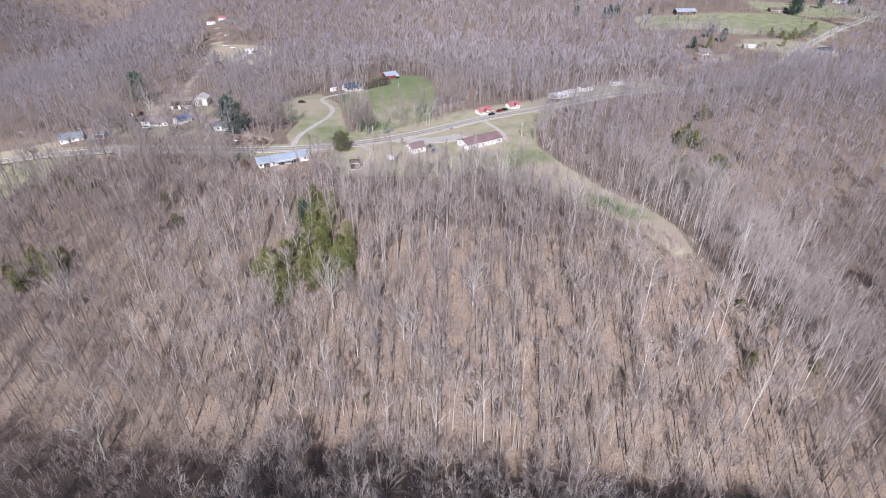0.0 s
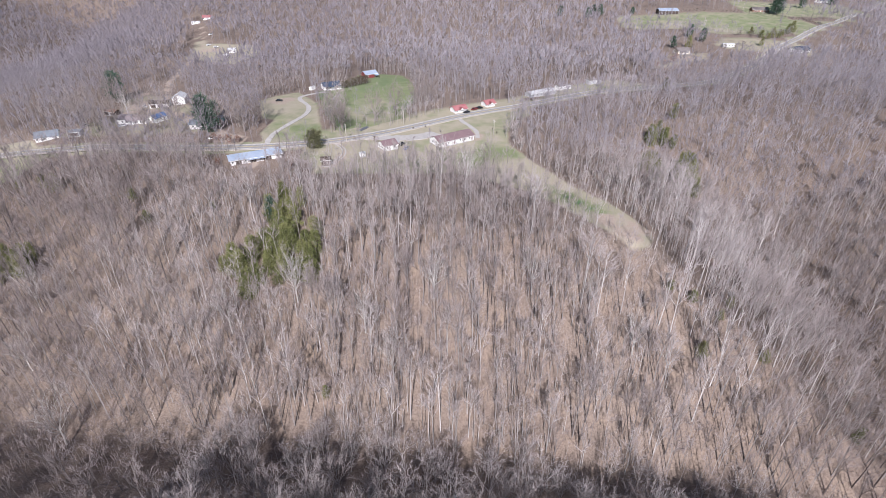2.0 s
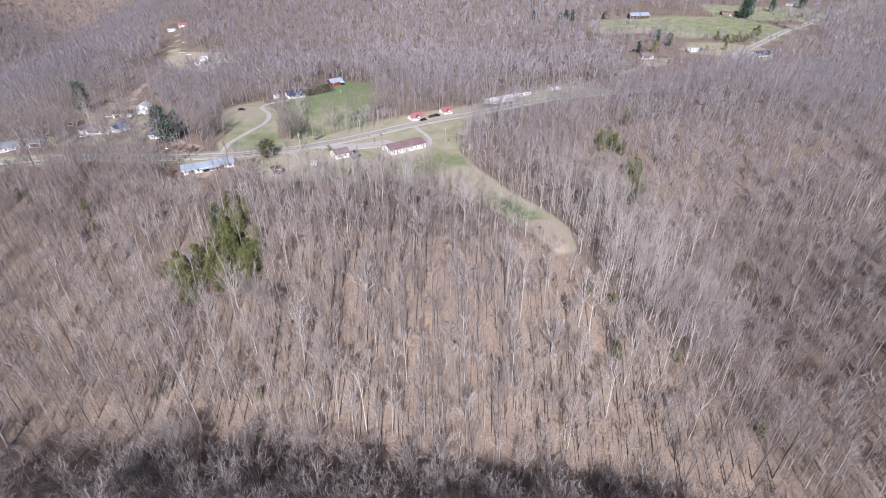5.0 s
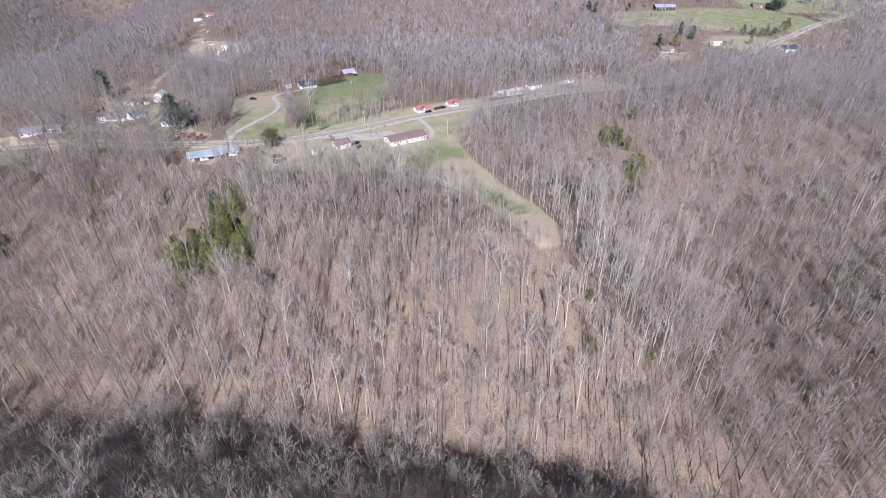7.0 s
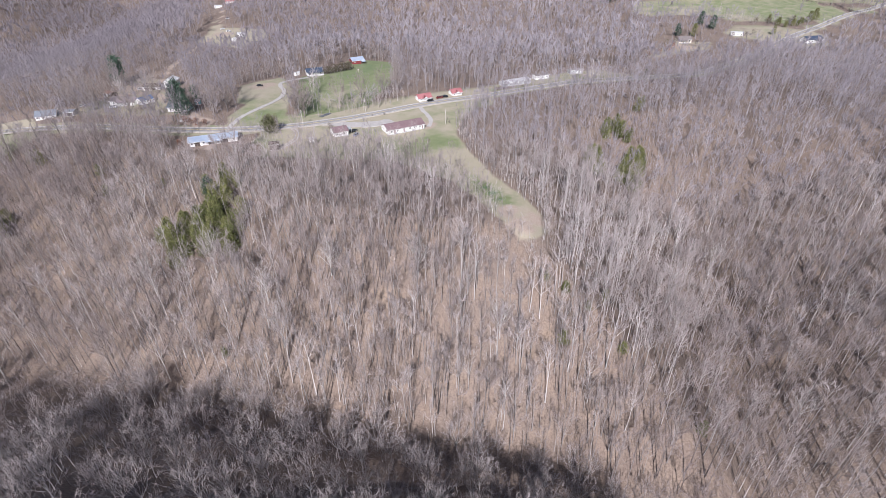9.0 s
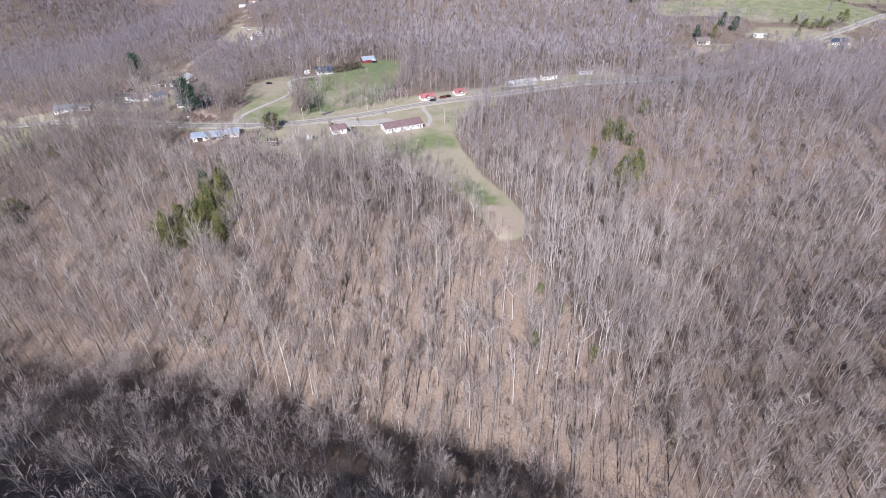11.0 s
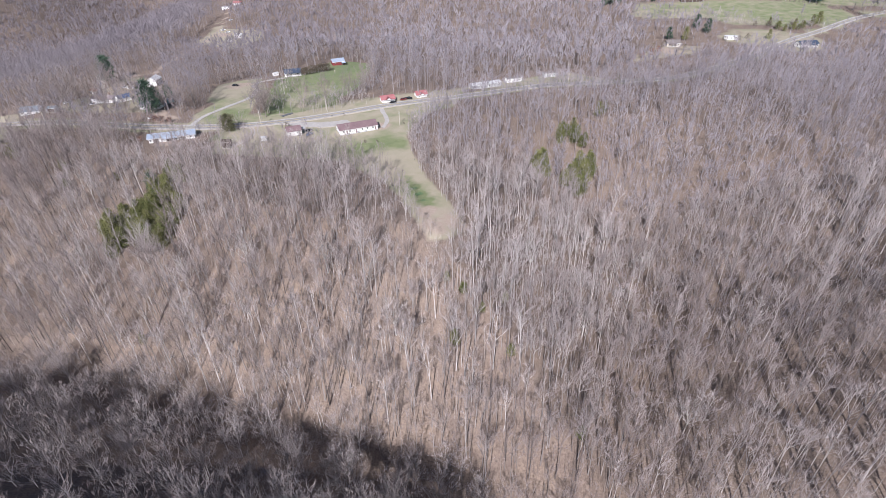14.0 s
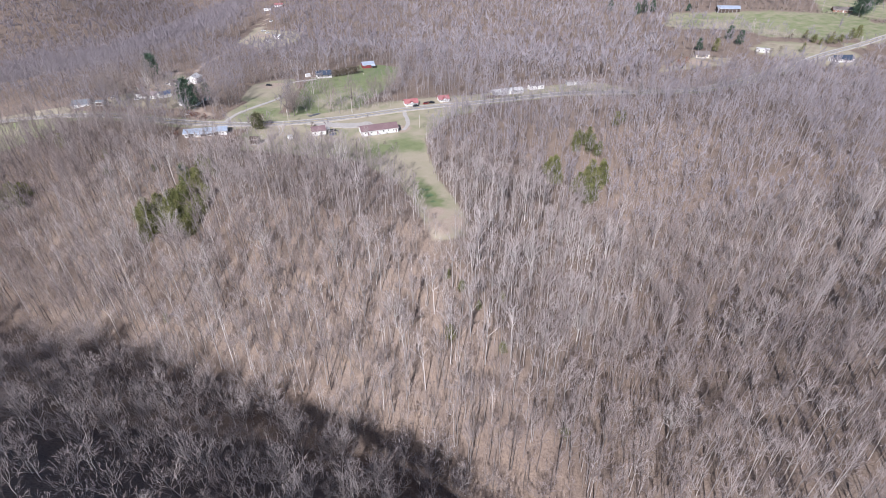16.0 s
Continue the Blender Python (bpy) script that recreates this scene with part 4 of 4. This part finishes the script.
def gable_roof(bm, L, W, eave, rise, over, thick=0.14, rib=0.0):
    """Two slabs that meet in a ridge along x, with ribs where the roof is of metal."""
    half = W / 2 + over
    low = eave - rise * over / (W / 2)
    prism(bm, [(-half, low), (0, eave + rise), (0, eave + rise + thick), (-half, low + thick)], -L / 2 - over, L / 2 + over)
    prism(bm, [(half, low), (half, low + thick), (0, eave + rise + thick), (0, eave + rise)], -L / 2 - over, L / 2 + over)
    box(bm, 0, 0, eave + rise + thick + 0.01, L + 2 * over, 0.35, 0.06)
    if rib:
        n = int((L + 2 * over) / rib)
        for i in range(n + 1):
            x = -L / 2 - over + (L + 2 * over) * i / n
            for s in (-1, 1):
                prism(bm, [(s * half, low + thick - 0.01), (0, eave + rise + thick - 0.01), (0, eave + rise + thick + 0.05), (s * half, low + thick + 0.05)], x - 0.03, x + 0.03)


def house(name, x, y, yaw, L, W, eave, rise, wall, roof, label, openings, category="house", over=0.45, rib=0.0, chimney=None, door_mat=None, sink=0.0, group=""):
    """A gabled building; openings: kind, wall (0 front, 1 right, 2 back, 3 left), place along it, width, height, sill."""
    c, s = math.cos(radians(yaw)), math.sin(radians(yaw))
    z = min(float(terrain(x + a * L / 2 * c - b * W / 2 * s, y + a * L / 2 * s + b * W / 2 * c)) for a in (-1, 1) for b in (-1, 1)) + 0.35 - sink
    root = thing(name, x, y, label, category, group, z, yaw)
    part("foundation", shape(box, 0, 0, -0.45, L + 0.06, W + 0.06, 1.1), CONCRETE, root, "low concrete foundation")
    part("wall", shape(prism, [(-W / 2, 0.1), (W / 2, 0.1), (W / 2, eave), (0, eave + rise - 0.02), (-W / 2, eave)], -L / 2, L / 2), wall, root)
    part("roof", shape(gable_roof, L, W, eave, rise, over, 0.14, rib), roof, root)
    for k in (-1, 1):
        part("fascia", shape(box, 0, k * (W / 2 + over + 0.02), eave - rise * over / (W / 2) + 0.05, L + 2 * over, 0.04, 0.2), WHITE, root, "white eaves board")
    for kind, side, at, w, h, sill in openings:
        px, py = ((at, -W / 2), (L / 2, at), (-at, W / 2), (-L / 2, -at))[side]
        opening(root, kind, px, py, sill + h / 2 + 0.1, w, h, side, door_mat or WHITE)
    if chimney:
        bm = shape(box, chimney, 0.6, eave + rise + 0.2, 0.7, 0.7, 1.8)
        box(bm, chimney, 0.6, eave + rise + 1.12, 0.9, 0.9, 0.12)
        part("chimney", bm, BRICK, root, "brick chimney")
    return root


def porch(root, x0, x1, y0, depth, height, roof, posts=3):
    """A lean-to porch on the front."""
    bm = bmesh.new()
    prism(bm, [(y0, height + 0.5), (y0 - depth, height), (y0 - depth, height + 0.1), (y0, height + 0.6)], x0, x1)
    part("porch_roof", bm, roof, root)
    part("porch_floor", shape(box, (x0 + x1) / 2, y0 - depth / 2, 0.05, x1 - x0, depth, 0.2), CONCRETE, root)
    for i in range(posts):
        x = x0 + 0.15 + (x1 - x0 - 0.3) * i / (posts - 1)
        part("post", shape(box, x, y0 - depth + 0.12, height / 2 + 0.05, 0.12, 0.12, height), WHITE, root)


def row(kind, side, places, w, h, sill):
    return [(kind, side, p, w, h, sill) for p in places]


# The long hall and the small house beside it
hall = house("hall", 20.5, 280.5, 33, 23, 10.5, 2.75, 2.0, WHITE, MAROON, "long white hall with a maroon metal roof", row("window", 0, (-9.3, -5.6, 2.2, 5.2, 8.6), 0.9, 1.1, 1.0)
             + row("door", 0, (-7.4, -1.6, 10.2), 0.95, 2.05, 0) + row("window", 3, (-2.4, 2.4), 0.9, 1.1, 1.0) + row("door", 2, (0,), 1.8, 2.1, 0), "hall", 0.5, 0.9, door_mat=MAROON)
for x in (-6.6, -0.6, 4.0):
    bm = shape(box, x, -5.75, 0.55, 0.9, 0.6, 0.75, 0.05)
    part("air_unit", bm, GREY, hall, "grey outdoor air conditioner")
small = house("small_house", -14.5, 267.5, 33, 8.2, 8.0, 2.6, 1.9, WHITE, MAROON, "small white house with a maroon metal roof", row("window", 0, (-2.4, 1.6), 0.9, 1.1, 0.9)
              + row("door", 0, (-0.4,), 0.95, 2.05, 0) + row("window", 3, (-1.8, 1.8), 0.9, 1.1, 0.9) + row("window", 1, (1.5,), 0.9, 1.1, 0.9), over=0.4, rib=0.9)
bm = bmesh.new()
prism(bm, [(-1.6, 2.3), (2.2, 2.45), (2.2, 2.56), (-1.6, 2.41)], 4.2, 7.2)
part("side_porch_roof", bm, GREY, small, "grey lean-to porch roof")
for y in (-1.4, 2.0):
    part("post", shape(box, 7.05, y, 1.15, 0.12, 0.12, 2.4), WHITE, small)
house("shed", -26.5, 253.5, 20, 2.9, 2.2, 1.9, 0.45, WHITE, PALE, "small white garden shed on dry grass", row("door", 0, (0,), 0.9, 1.7, 0), "shed", 0.15)

# The long building under the road
# Its dark doors stand in for the shade of open bays
long_shop = house("long_building", -80, 247.5, 26, 24.5, 8.2, 3.0, 1.3, WHITE, SILVER, "long low building with a silver-blue metal roof", row("garage_door", 0, (-8.5, -1.5, 6.0), 2.8, 2.4, 0)
                  + row("window", 0, (-11.3, -5.2, 2.2, 10.2), 1.0, 1.0, 1.2) + row("door", 0, (3.9,), 0.95, 2.05, 0) + row("window", 1, (0,), 1, 1, 1.2), "workshop", 0.8, 0.9, door_mat=DARKWOOD_AND_SHADE, sink=0.6)
part("porch_roof", shape(prism, [(-6.2, 2.45), (-4.3, 2.75), (-4.3, 2.85), (-6.2, 2.55)], -4.5, 4.5), SILVER, long_shop)
house("shed", -43, 241.5, 12, 4.6, 4.2, 3.2, 1.0, DARKWOOD_AND_SHADE, DARKWOOD_AND_SHADE, "dark brown wooden shed at the wood's edge", row("garage_door", 1, (0,), 2.2, 2.4, 0), "shed", 0.4, door_mat=DARKWOOD_AND_SHADE)

# The blue-roofed house and the red barn over the green field
blue = house("house", -66, 387.5, 28, 12.5, 8.5, 2.7, 2.0, WHITE, NAVY, "white house with a dark blue roof", row("window", 0, (-4.5, -1.5, 3.6), 1.3, 1.3, 0.8) + row("door", 0, (1.2,), 1, 2.05, 0)
             + row("window", 1, (-2, 2), 1.0, 1.2, 0.9), over=0.5)
porch(blue, -6, 6, -4.25, 2.2, 2.4, NAVY, 6)
house("trailer", -79, 384, 60, 4.2, 2.3, 2.0, 0.4, WHITE, PALE, "small white camper trailer beside a house", row("window", 0, (-1.5, 1.5), 0.8, 0.6, 1.0), "trailer", 0.1)
barn = house("barn", -42, 426, 33, 10.0, 8.0, 3.1, 1.8, REDWOOD, SILVER, "red wooden barn with a silver metal roof", row("garage_door", 0, (3.5,), 2.6, 2.4, 0) + row("window", 0, (-3.0,), 0.8, 0.8, 1.4)
             + row("garage_door", 1, (0,), 2.8, 2.6, 0), "barn", 0.5, 0.9, door_mat=DARKWOOD_AND_SHADE)
bm = bmesh.new()
prism(bm, [(-6.6, 2.1), (-4.2, 2.75), (-4.2, 2.85), (-6.6, 2.2)], 2.2, 5.7)
part("lean_to_roof", bm, SILVER, barn)
for x in (2.4, 5.5):
    part("post", shape(box, x, -6.4, 1.05, 0.15, 0.15, 2.2), DARKWOOD_AND_SHADE, barn)

# Two red roofs by the road
for x, y, L, W, lab in ((26, 332.5, 8.8, 6.6, "small white house with a bright red metal roof"), (46.3, 346.5, 7.0, 6.6, "square white cottage with a red metal roof")):
    r = house("cottage", x, y, 31, L, W, 2.2, 1.8, WHITE, REDROOF, lab, row("window", 0, (-L / 2 + 1.3,), 0.9, 1.0, 0.9) + row("door", 0, (2.6,), 0.95, 1.95, 0) + row("window", 1, (0,), 0.9, 1.0, 0.9), "house", 0.7, 0.9, sink=0.3)
    g = bmesh.new()
    v = [g.verts.new(p) for p in ((-1.9, -W / 2 - 1.5, 2.1), (0, -W / 2 - 1.5, 3.5), (1.9, -W / 2 - 1.5, 2.1), (-1.9, -W / 2 + 2.2, 2.1), (0, -W / 2 + 2.2, 3.5), (1.9, -W / 2 + 2.2, 2.1))]
    for f in ((0, 1, 4, 3), (1, 2, 5, 4)):
        g.faces.new([v[k] for k in f])
    bmesh.ops.solidify(g, geom=g.faces[:], thickness=0.12)
    part("gable_roof", g, REDROOF, r)
    g = bmesh.new()
    a = [g.verts.new(p) for p in ((-1.6, -W / 2 - 1.3, 2.05), (1.6, -W / 2 - 1.3, 2.05), (0, -W / 2 - 1.3, 3.25))]
    b = [g.verts.new((q.co.x, -W / 2 - 1.18, q.co.z)) for q in a]
    g.faces.new(a), g.faces.new(b[::-1])
    for i in range(3):
        g.faces.new((a[i], b[i], b[(i + 1) % 3], a[(i + 1) % 3]))
    part("gable", g, WHITE, r)
    for px in (-1.5, 1.5):
        part("post", shape(box, px, -W / 2 - 1.25, 1.05, 0.13, 0.13, 2.15), WHITE, r)

# Trailers further up the road
for x, y, yaw, L, W, wall, roof, lab in ((88, 384, 33, 24, 7, GREY, PALE, "long grey building with a pale grey metal roof"), (108, 401, 30, 12, 5, WHITE, TAUPE, "white trailer with a low brown roof"),
                                         (136, 418, 20, 11, 5, GREY, TAUPE, "grey trailer with a low brown roof")):
    house("trailer", x, y, yaw, L, W, 2.7, 0.8, wall, roof, lab, row("window", 0, [(-0.5 + (k + 0.5) / (L // 4)) * L for k in range(int(L // 4))], 1.1, 0.9, 1.1) + row("door", 0, (0.6,), 0.9, 2, 0), "trailer", 0.25)

# The yards beyond the road, to the west
house("house", -205, 280, 27, 11, 8.5, 2.3, 2.3, WHITE, SLATE, "low white house with a grey-blue roof", row("window", 0, (-4.5, -1, 4), 1.2, 1.1, 0.9) + row("door", 0, (1.6,), 1, 2, 0) + row("window", 3, (0,), 1.2, 1.1, 0.9))
house("carport", -191, 283, 12, 6, 6, 2.3, 0.6, GREY, SLATE, "grey carport beside a low house", row("garage_door", 0, (0,), 4.5, 2.0, 0), "carport", 0.3, door_mat=DARKWOOD_AND_SHADE)
white = house("house", -168, 305.5, -4, 17.5, 9, 2.6, 1.9, WHITE, PLUM, "white house with a brown shingle roof", row("window", 0, (-5.8, -3, 2.5, 5.5), 1.0, 1.2, 0.8) + row("door", 0, (0,), 1, 2.05, 0), chimney=3.0)
porch(white, -3, 4, -4.5, 2, 2.3, PLUM, 4)
house("house", -157.5, 344.5, 100, 9.5, 7.5, 4.6, 1.9, WHITE, PALE, "tall two-storey white house with a pale roof", row("window", 0, (-2.6, 2.6), 1, 1.3, 0.9) + row("window", 0, (-2.6, 0, 2.6), 1, 1.3, 3.5) + row("door", 0, (0,), 1, 2.05, 0)
      + row("window", 1, (-2, 2), 1, 1.3, 3.5))
house("garage", -168.5, 338.5, 10, 12, 7, 2.6, 1.5, WHITE, DARKWOOD_AND_SHADE, "long white garage with a dark brown roof", row("garage_door", 0, (-3.5, 1), 2.8, 2.2, 0), "garage", 0.4, door_mat=DARKWOOD_AND_SHADE)
house("shed", -192, 324, -20, 8, 5, 2.2, 1.0, DARKWOOD_AND_SHADE, BRICK, "brown wooden shed beside a yard", row("door", 0, (0,), 1.4, 1.9, 0), "shed", 0.3)
house("garage", -154.5, 305.5, 62, 8.5, 6.5, 2.5, 1.6, WHITE, TARP, "white garage with a bright blue roof", row("garage_door", 0, (0,), 2.8, 2.2, 0) + row("window", 3, (0,), 1, 1, 1.1), "garage", 0.35)
house("house", -122, 291, 6, 13, 8, 2.6, 1.7, WHITE, SLATE, "white house behind a tall dark pine", row("window", 0, (-4.6, -1.5, 4.5), 1.1, 1.2, 0.8) + row("door", 0, (1.5,), 1, 2.05, 0))
house("shed", -115, 300, 6, 3.2, 2.6, 2.2, 0.7, TEAL, PALE, "small teal-painted shed behind a house", row("door", 0, (0,), 1, 1.8, 0), "shed", 0.2)

# Up the far ridge
house("house", -183, 522, 10, 7, 6, 2.7, 1.2, WHITE, PALE, "small white house in a far clearing", row("window", 0, (-2.6, 2.6), 1.1, 1.1, 0.9) + row("door", 0, (0,), 1, 2, 0))
house("shed", -183, 504, 60, 4, 3, 2.5, 0.8, WHITE, PALE, "small white shed in a far clearing", row("door", 0, (0,), 0.9, 1.8, 0), "shed", 0.2)
house("house", -259, 668, 15, 10, 7, 2.7, 2.0, WHITE, REDROOF, "white house with a red roof on the ridge", row("window", 0, (-4, 4), 1.2, 1.2, 0.9) + row("door", 0, (0,), 1, 2, 0))
house("trailer", -266, 650, 5, 9, 4.5, 2.8, 0.6, WHITE, PALE, "white trailer on the ridge", row("window", 0, (-3, 3), 1.2, 1, 1), "trailer", 0.2)

# East: cabin, trailer, house with a navy roof, the barn on the hill field and the brick house
cabin = house("cabin", 246, 521, 10, 12, 9, 2.8, 2.2, CREAM, TAUPE, "cream house with a brown roof above a cut bank", row("window", 0, (-4, 4), 1.4, 1.3, 0.8) + row("door", 0, (0,), 1, 2.05, 0))
porch(cabin, -5, 2, -4.5, 2.4, 2.3, TAUPE, 3)
house("trailer", 303, 547, -8, 11, 5, 2.7, 0.7, WHITE, PALE, "white trailer among brush", row("window", 0, (-3, 0.5, 3.5), 1.2, 1, 1), "trailer", 0.2)
navy = house("house", 358, 519, 18, 17, 9, 2.7, 2.2, WHITE, NAVY, "long white house with a navy blue roof", row("window", 0, (-6.5, -3, 5, 7), 1.2, 1.2, 0.8) + row("door", 0, (1,), 1, 2.05, 0) + row("window", 3, (0,), 1.2, 1.2, 0.8))
porch(navy, -2, 6, -4.5, 2.2, 2.3, NAVY, 4)
# Solid dark walls and bay doors paint the shade inside the open front
farm = house("barn", 300, 709, 3, 24, 11, 4.8, 2.4, DARKWOOD_AND_SHADE, SILVER, "dark open-fronted barn with a metal roof on a field", row("garage_door", 0, (-8, -4, 0, 4, 8), 3.2, 3.0, 0), "barn", 0.6, 0.9, door_mat=DARKWOOD_AND_SHADE)
for k in range(7):
    part("post", shape(box, -12 + 4 * k, -6.0, 2.3, 0.3, 0.3, 4.7), GREY, farm)
house("house", 424, 724, -6, 20, 10, 2.8, 2.6, BRICK, TAUPE, "brown brick house beside large pines", row("window", 0, (-7, -3.5, 3.5, 7), 1.3, 1.2, 0.8) + row("door", 0, (0,), 1, 2.05, 0), chimney=5.0)
house("house", 560, 812, 20, 18, 9, 2.8, 2.2, WHITE, SLATE, "far white house with a grey roof", row("window", 0, (-5, 5), 1.3, 1.2, 0.8) + row("door", 0, (0,), 1, 2.05, 0))


def car(x, y, yaw, paint, label, tall=0.0, bed=False):
    """A parked car: body, cabin glass, wheels, lights."""
    root = thing("car" if not bed else "pickup_truck", x, y, label, "car", "parked cars", None, yaw)
    bm = bmesh.new()
    L = 5.2 if bed else 4.5
    box(bm, 0, 0, 0.68 + tall / 2, L, 1.8, 0.62 + tall, 0.12)
    body = part("body", bm, paint, root)
    bm = bmesh.new()
    x0, x1 = (-0.6, 1.2) if bed else (-1.5, 1.0)
    prism(bm, [(-0.78, 0.95 + tall), (0.78, 0.95 + tall), (0.62, 1.48 + tall), (-0.62, 1.48 + tall)], x0, x1)
    part("cabin", bm, GLASS, root, "dark tinted windows")
    part("roof", shape(box, (x0 + x1) / 2, 0, 1.5 + tall, x1 - x0 - 0.35, 1.25, 0.07, 0.03), paint, root)
    for sx in (-1, 1):
        for sy in (-1, 1):
            bm = bmesh.new()
            bmesh.ops.create_cone(bm, cap_ends=True, segments=14, radius1=0.34, radius2=0.34, depth=0.24, matrix=Matrix.Translation((sx * L * 0.31, sy * 0.82, 0.34)) @ Matrix.Rotation(math.pi / 2, 4, "X"))
            w = part("wheel", bm, TYRE, root)
            bm = bmesh.new()
            bmesh.ops.create_cone(bm, cap_ends=True, segments=10, radius1=0.2, radius2=0.2, depth=0.26, matrix=Matrix.Translation((sx * L * 0.31, sy * 0.83, 0.34)) @ Matrix.Rotation(math.pi / 2, 4, "X"))
            part("rim", bm, CHROME, w, "bright wheel rim")
    for sy in (-1, 1):
        part("headlight", shape(box, L / 2 - 0.02, sy * 0.62, 0.75 + tall / 2, 0.08, 0.35, 0.16), CHROME, root)
    return root


car(-7.2, 272.5, 60, BLACKCAR, "black car parked on gravel beside a house")
car(-4.6, 267.0, 75, BLUECAR, "dark blue car parked beside a porch", 0.15)
car(-93, 346, 10, BLACKCAR, "black car standing in a dry yard")
car(31.0, 328.8, 33, BLACKCAR, "black car parked beside the road")
car(36.5, 335.5, 40, REDCAR, "dark red car parked between two cottages", 0.1)
car(39.5, 338.0, 15, BLACKCAR, "black pickup parked beside a cottage", 0.2, True)
car(-172, 297, 20, WHITECAR, "white car on a worn yard")
car(-179, 338, -20, WHITECAR, "white car on a gravel yard")
car(-172, 341, 40, REDCAR, "dark red car on a gravel yard")
car(-196, 300, 70, WHITECAR, "white car under bare trees")
car(-205, 540, 20, WHITECAR, "white car in a far clearing", 0.2)
car(-215, 548, 60, WHITECAR, "white pickup in a far clearing", 0.2, True)
car(-228, 590, 70, WHITECAR, "white van on a ridge lane", 0.5)
car(352, 509, 20, WHITECAR, "white car in front of a navy-roofed house")
car(-110, 272, 40, WHITECAR, "white car on a dirt drive")


def utility_pole(x, y, yaw, h, label="weathered wooden utility pole beside the road"):
    root = thing("utility_pole", x, y, label, "pole", "utility poles", None, yaw)
    part("pole", shape(rod, 0, 0, -0.5, h, 0.17, 0.11, 10), POLE, root)
    part("crossarm", shape(box, 0, 0, h - 0.7, 2.4, 0.11, 0.13), POLE, root)
    for dx in (-1.1, -0.4, 0.4, 1.1):
        part("insulator", shape(rod, dx, 0, h - 0.63, h - 0.42, 0.06, 0.04, 6), CONCRETE, root)
    part("transformer", shape(rod, 0.32, 0, h - 2.2, h - 1.3, 0.22, 0.22, 10), GREY, root, "grey transformer can")
    return root


for x, y, yaw, h in ((-37.5, 273, 130, 10.5), (45, 290, 120, 9), (-8, 307, 120, 8.5), (150, 423, 110, 10), (300, 486, 130, 10), (388, 566, 130, 12), (501, 690, 130, 10), (404, 726, 100, 9), (-112, 254, 90, 10), (-185, 268, 90, 10), (95, 362, 120, 9.5)):
    utility_pole(x, y, yaw, h)

marker = thing("bird_house", -32.6, 392.7, "small pale bird house on a post in the field", "bird house")
part("post", shape(box, 0, 0, 0.9, 0.12, 0.12, 2.0), POLE, marker)
bm = shape(box, 0, 0, 2.15, 0.4, 0.4, 0.5)
prism(bm, [(-0.32, 2.4), (0.32, 2.4), (0, 2.7)], -0.28, 0.28)
part("box", bm, CREAM, marker)
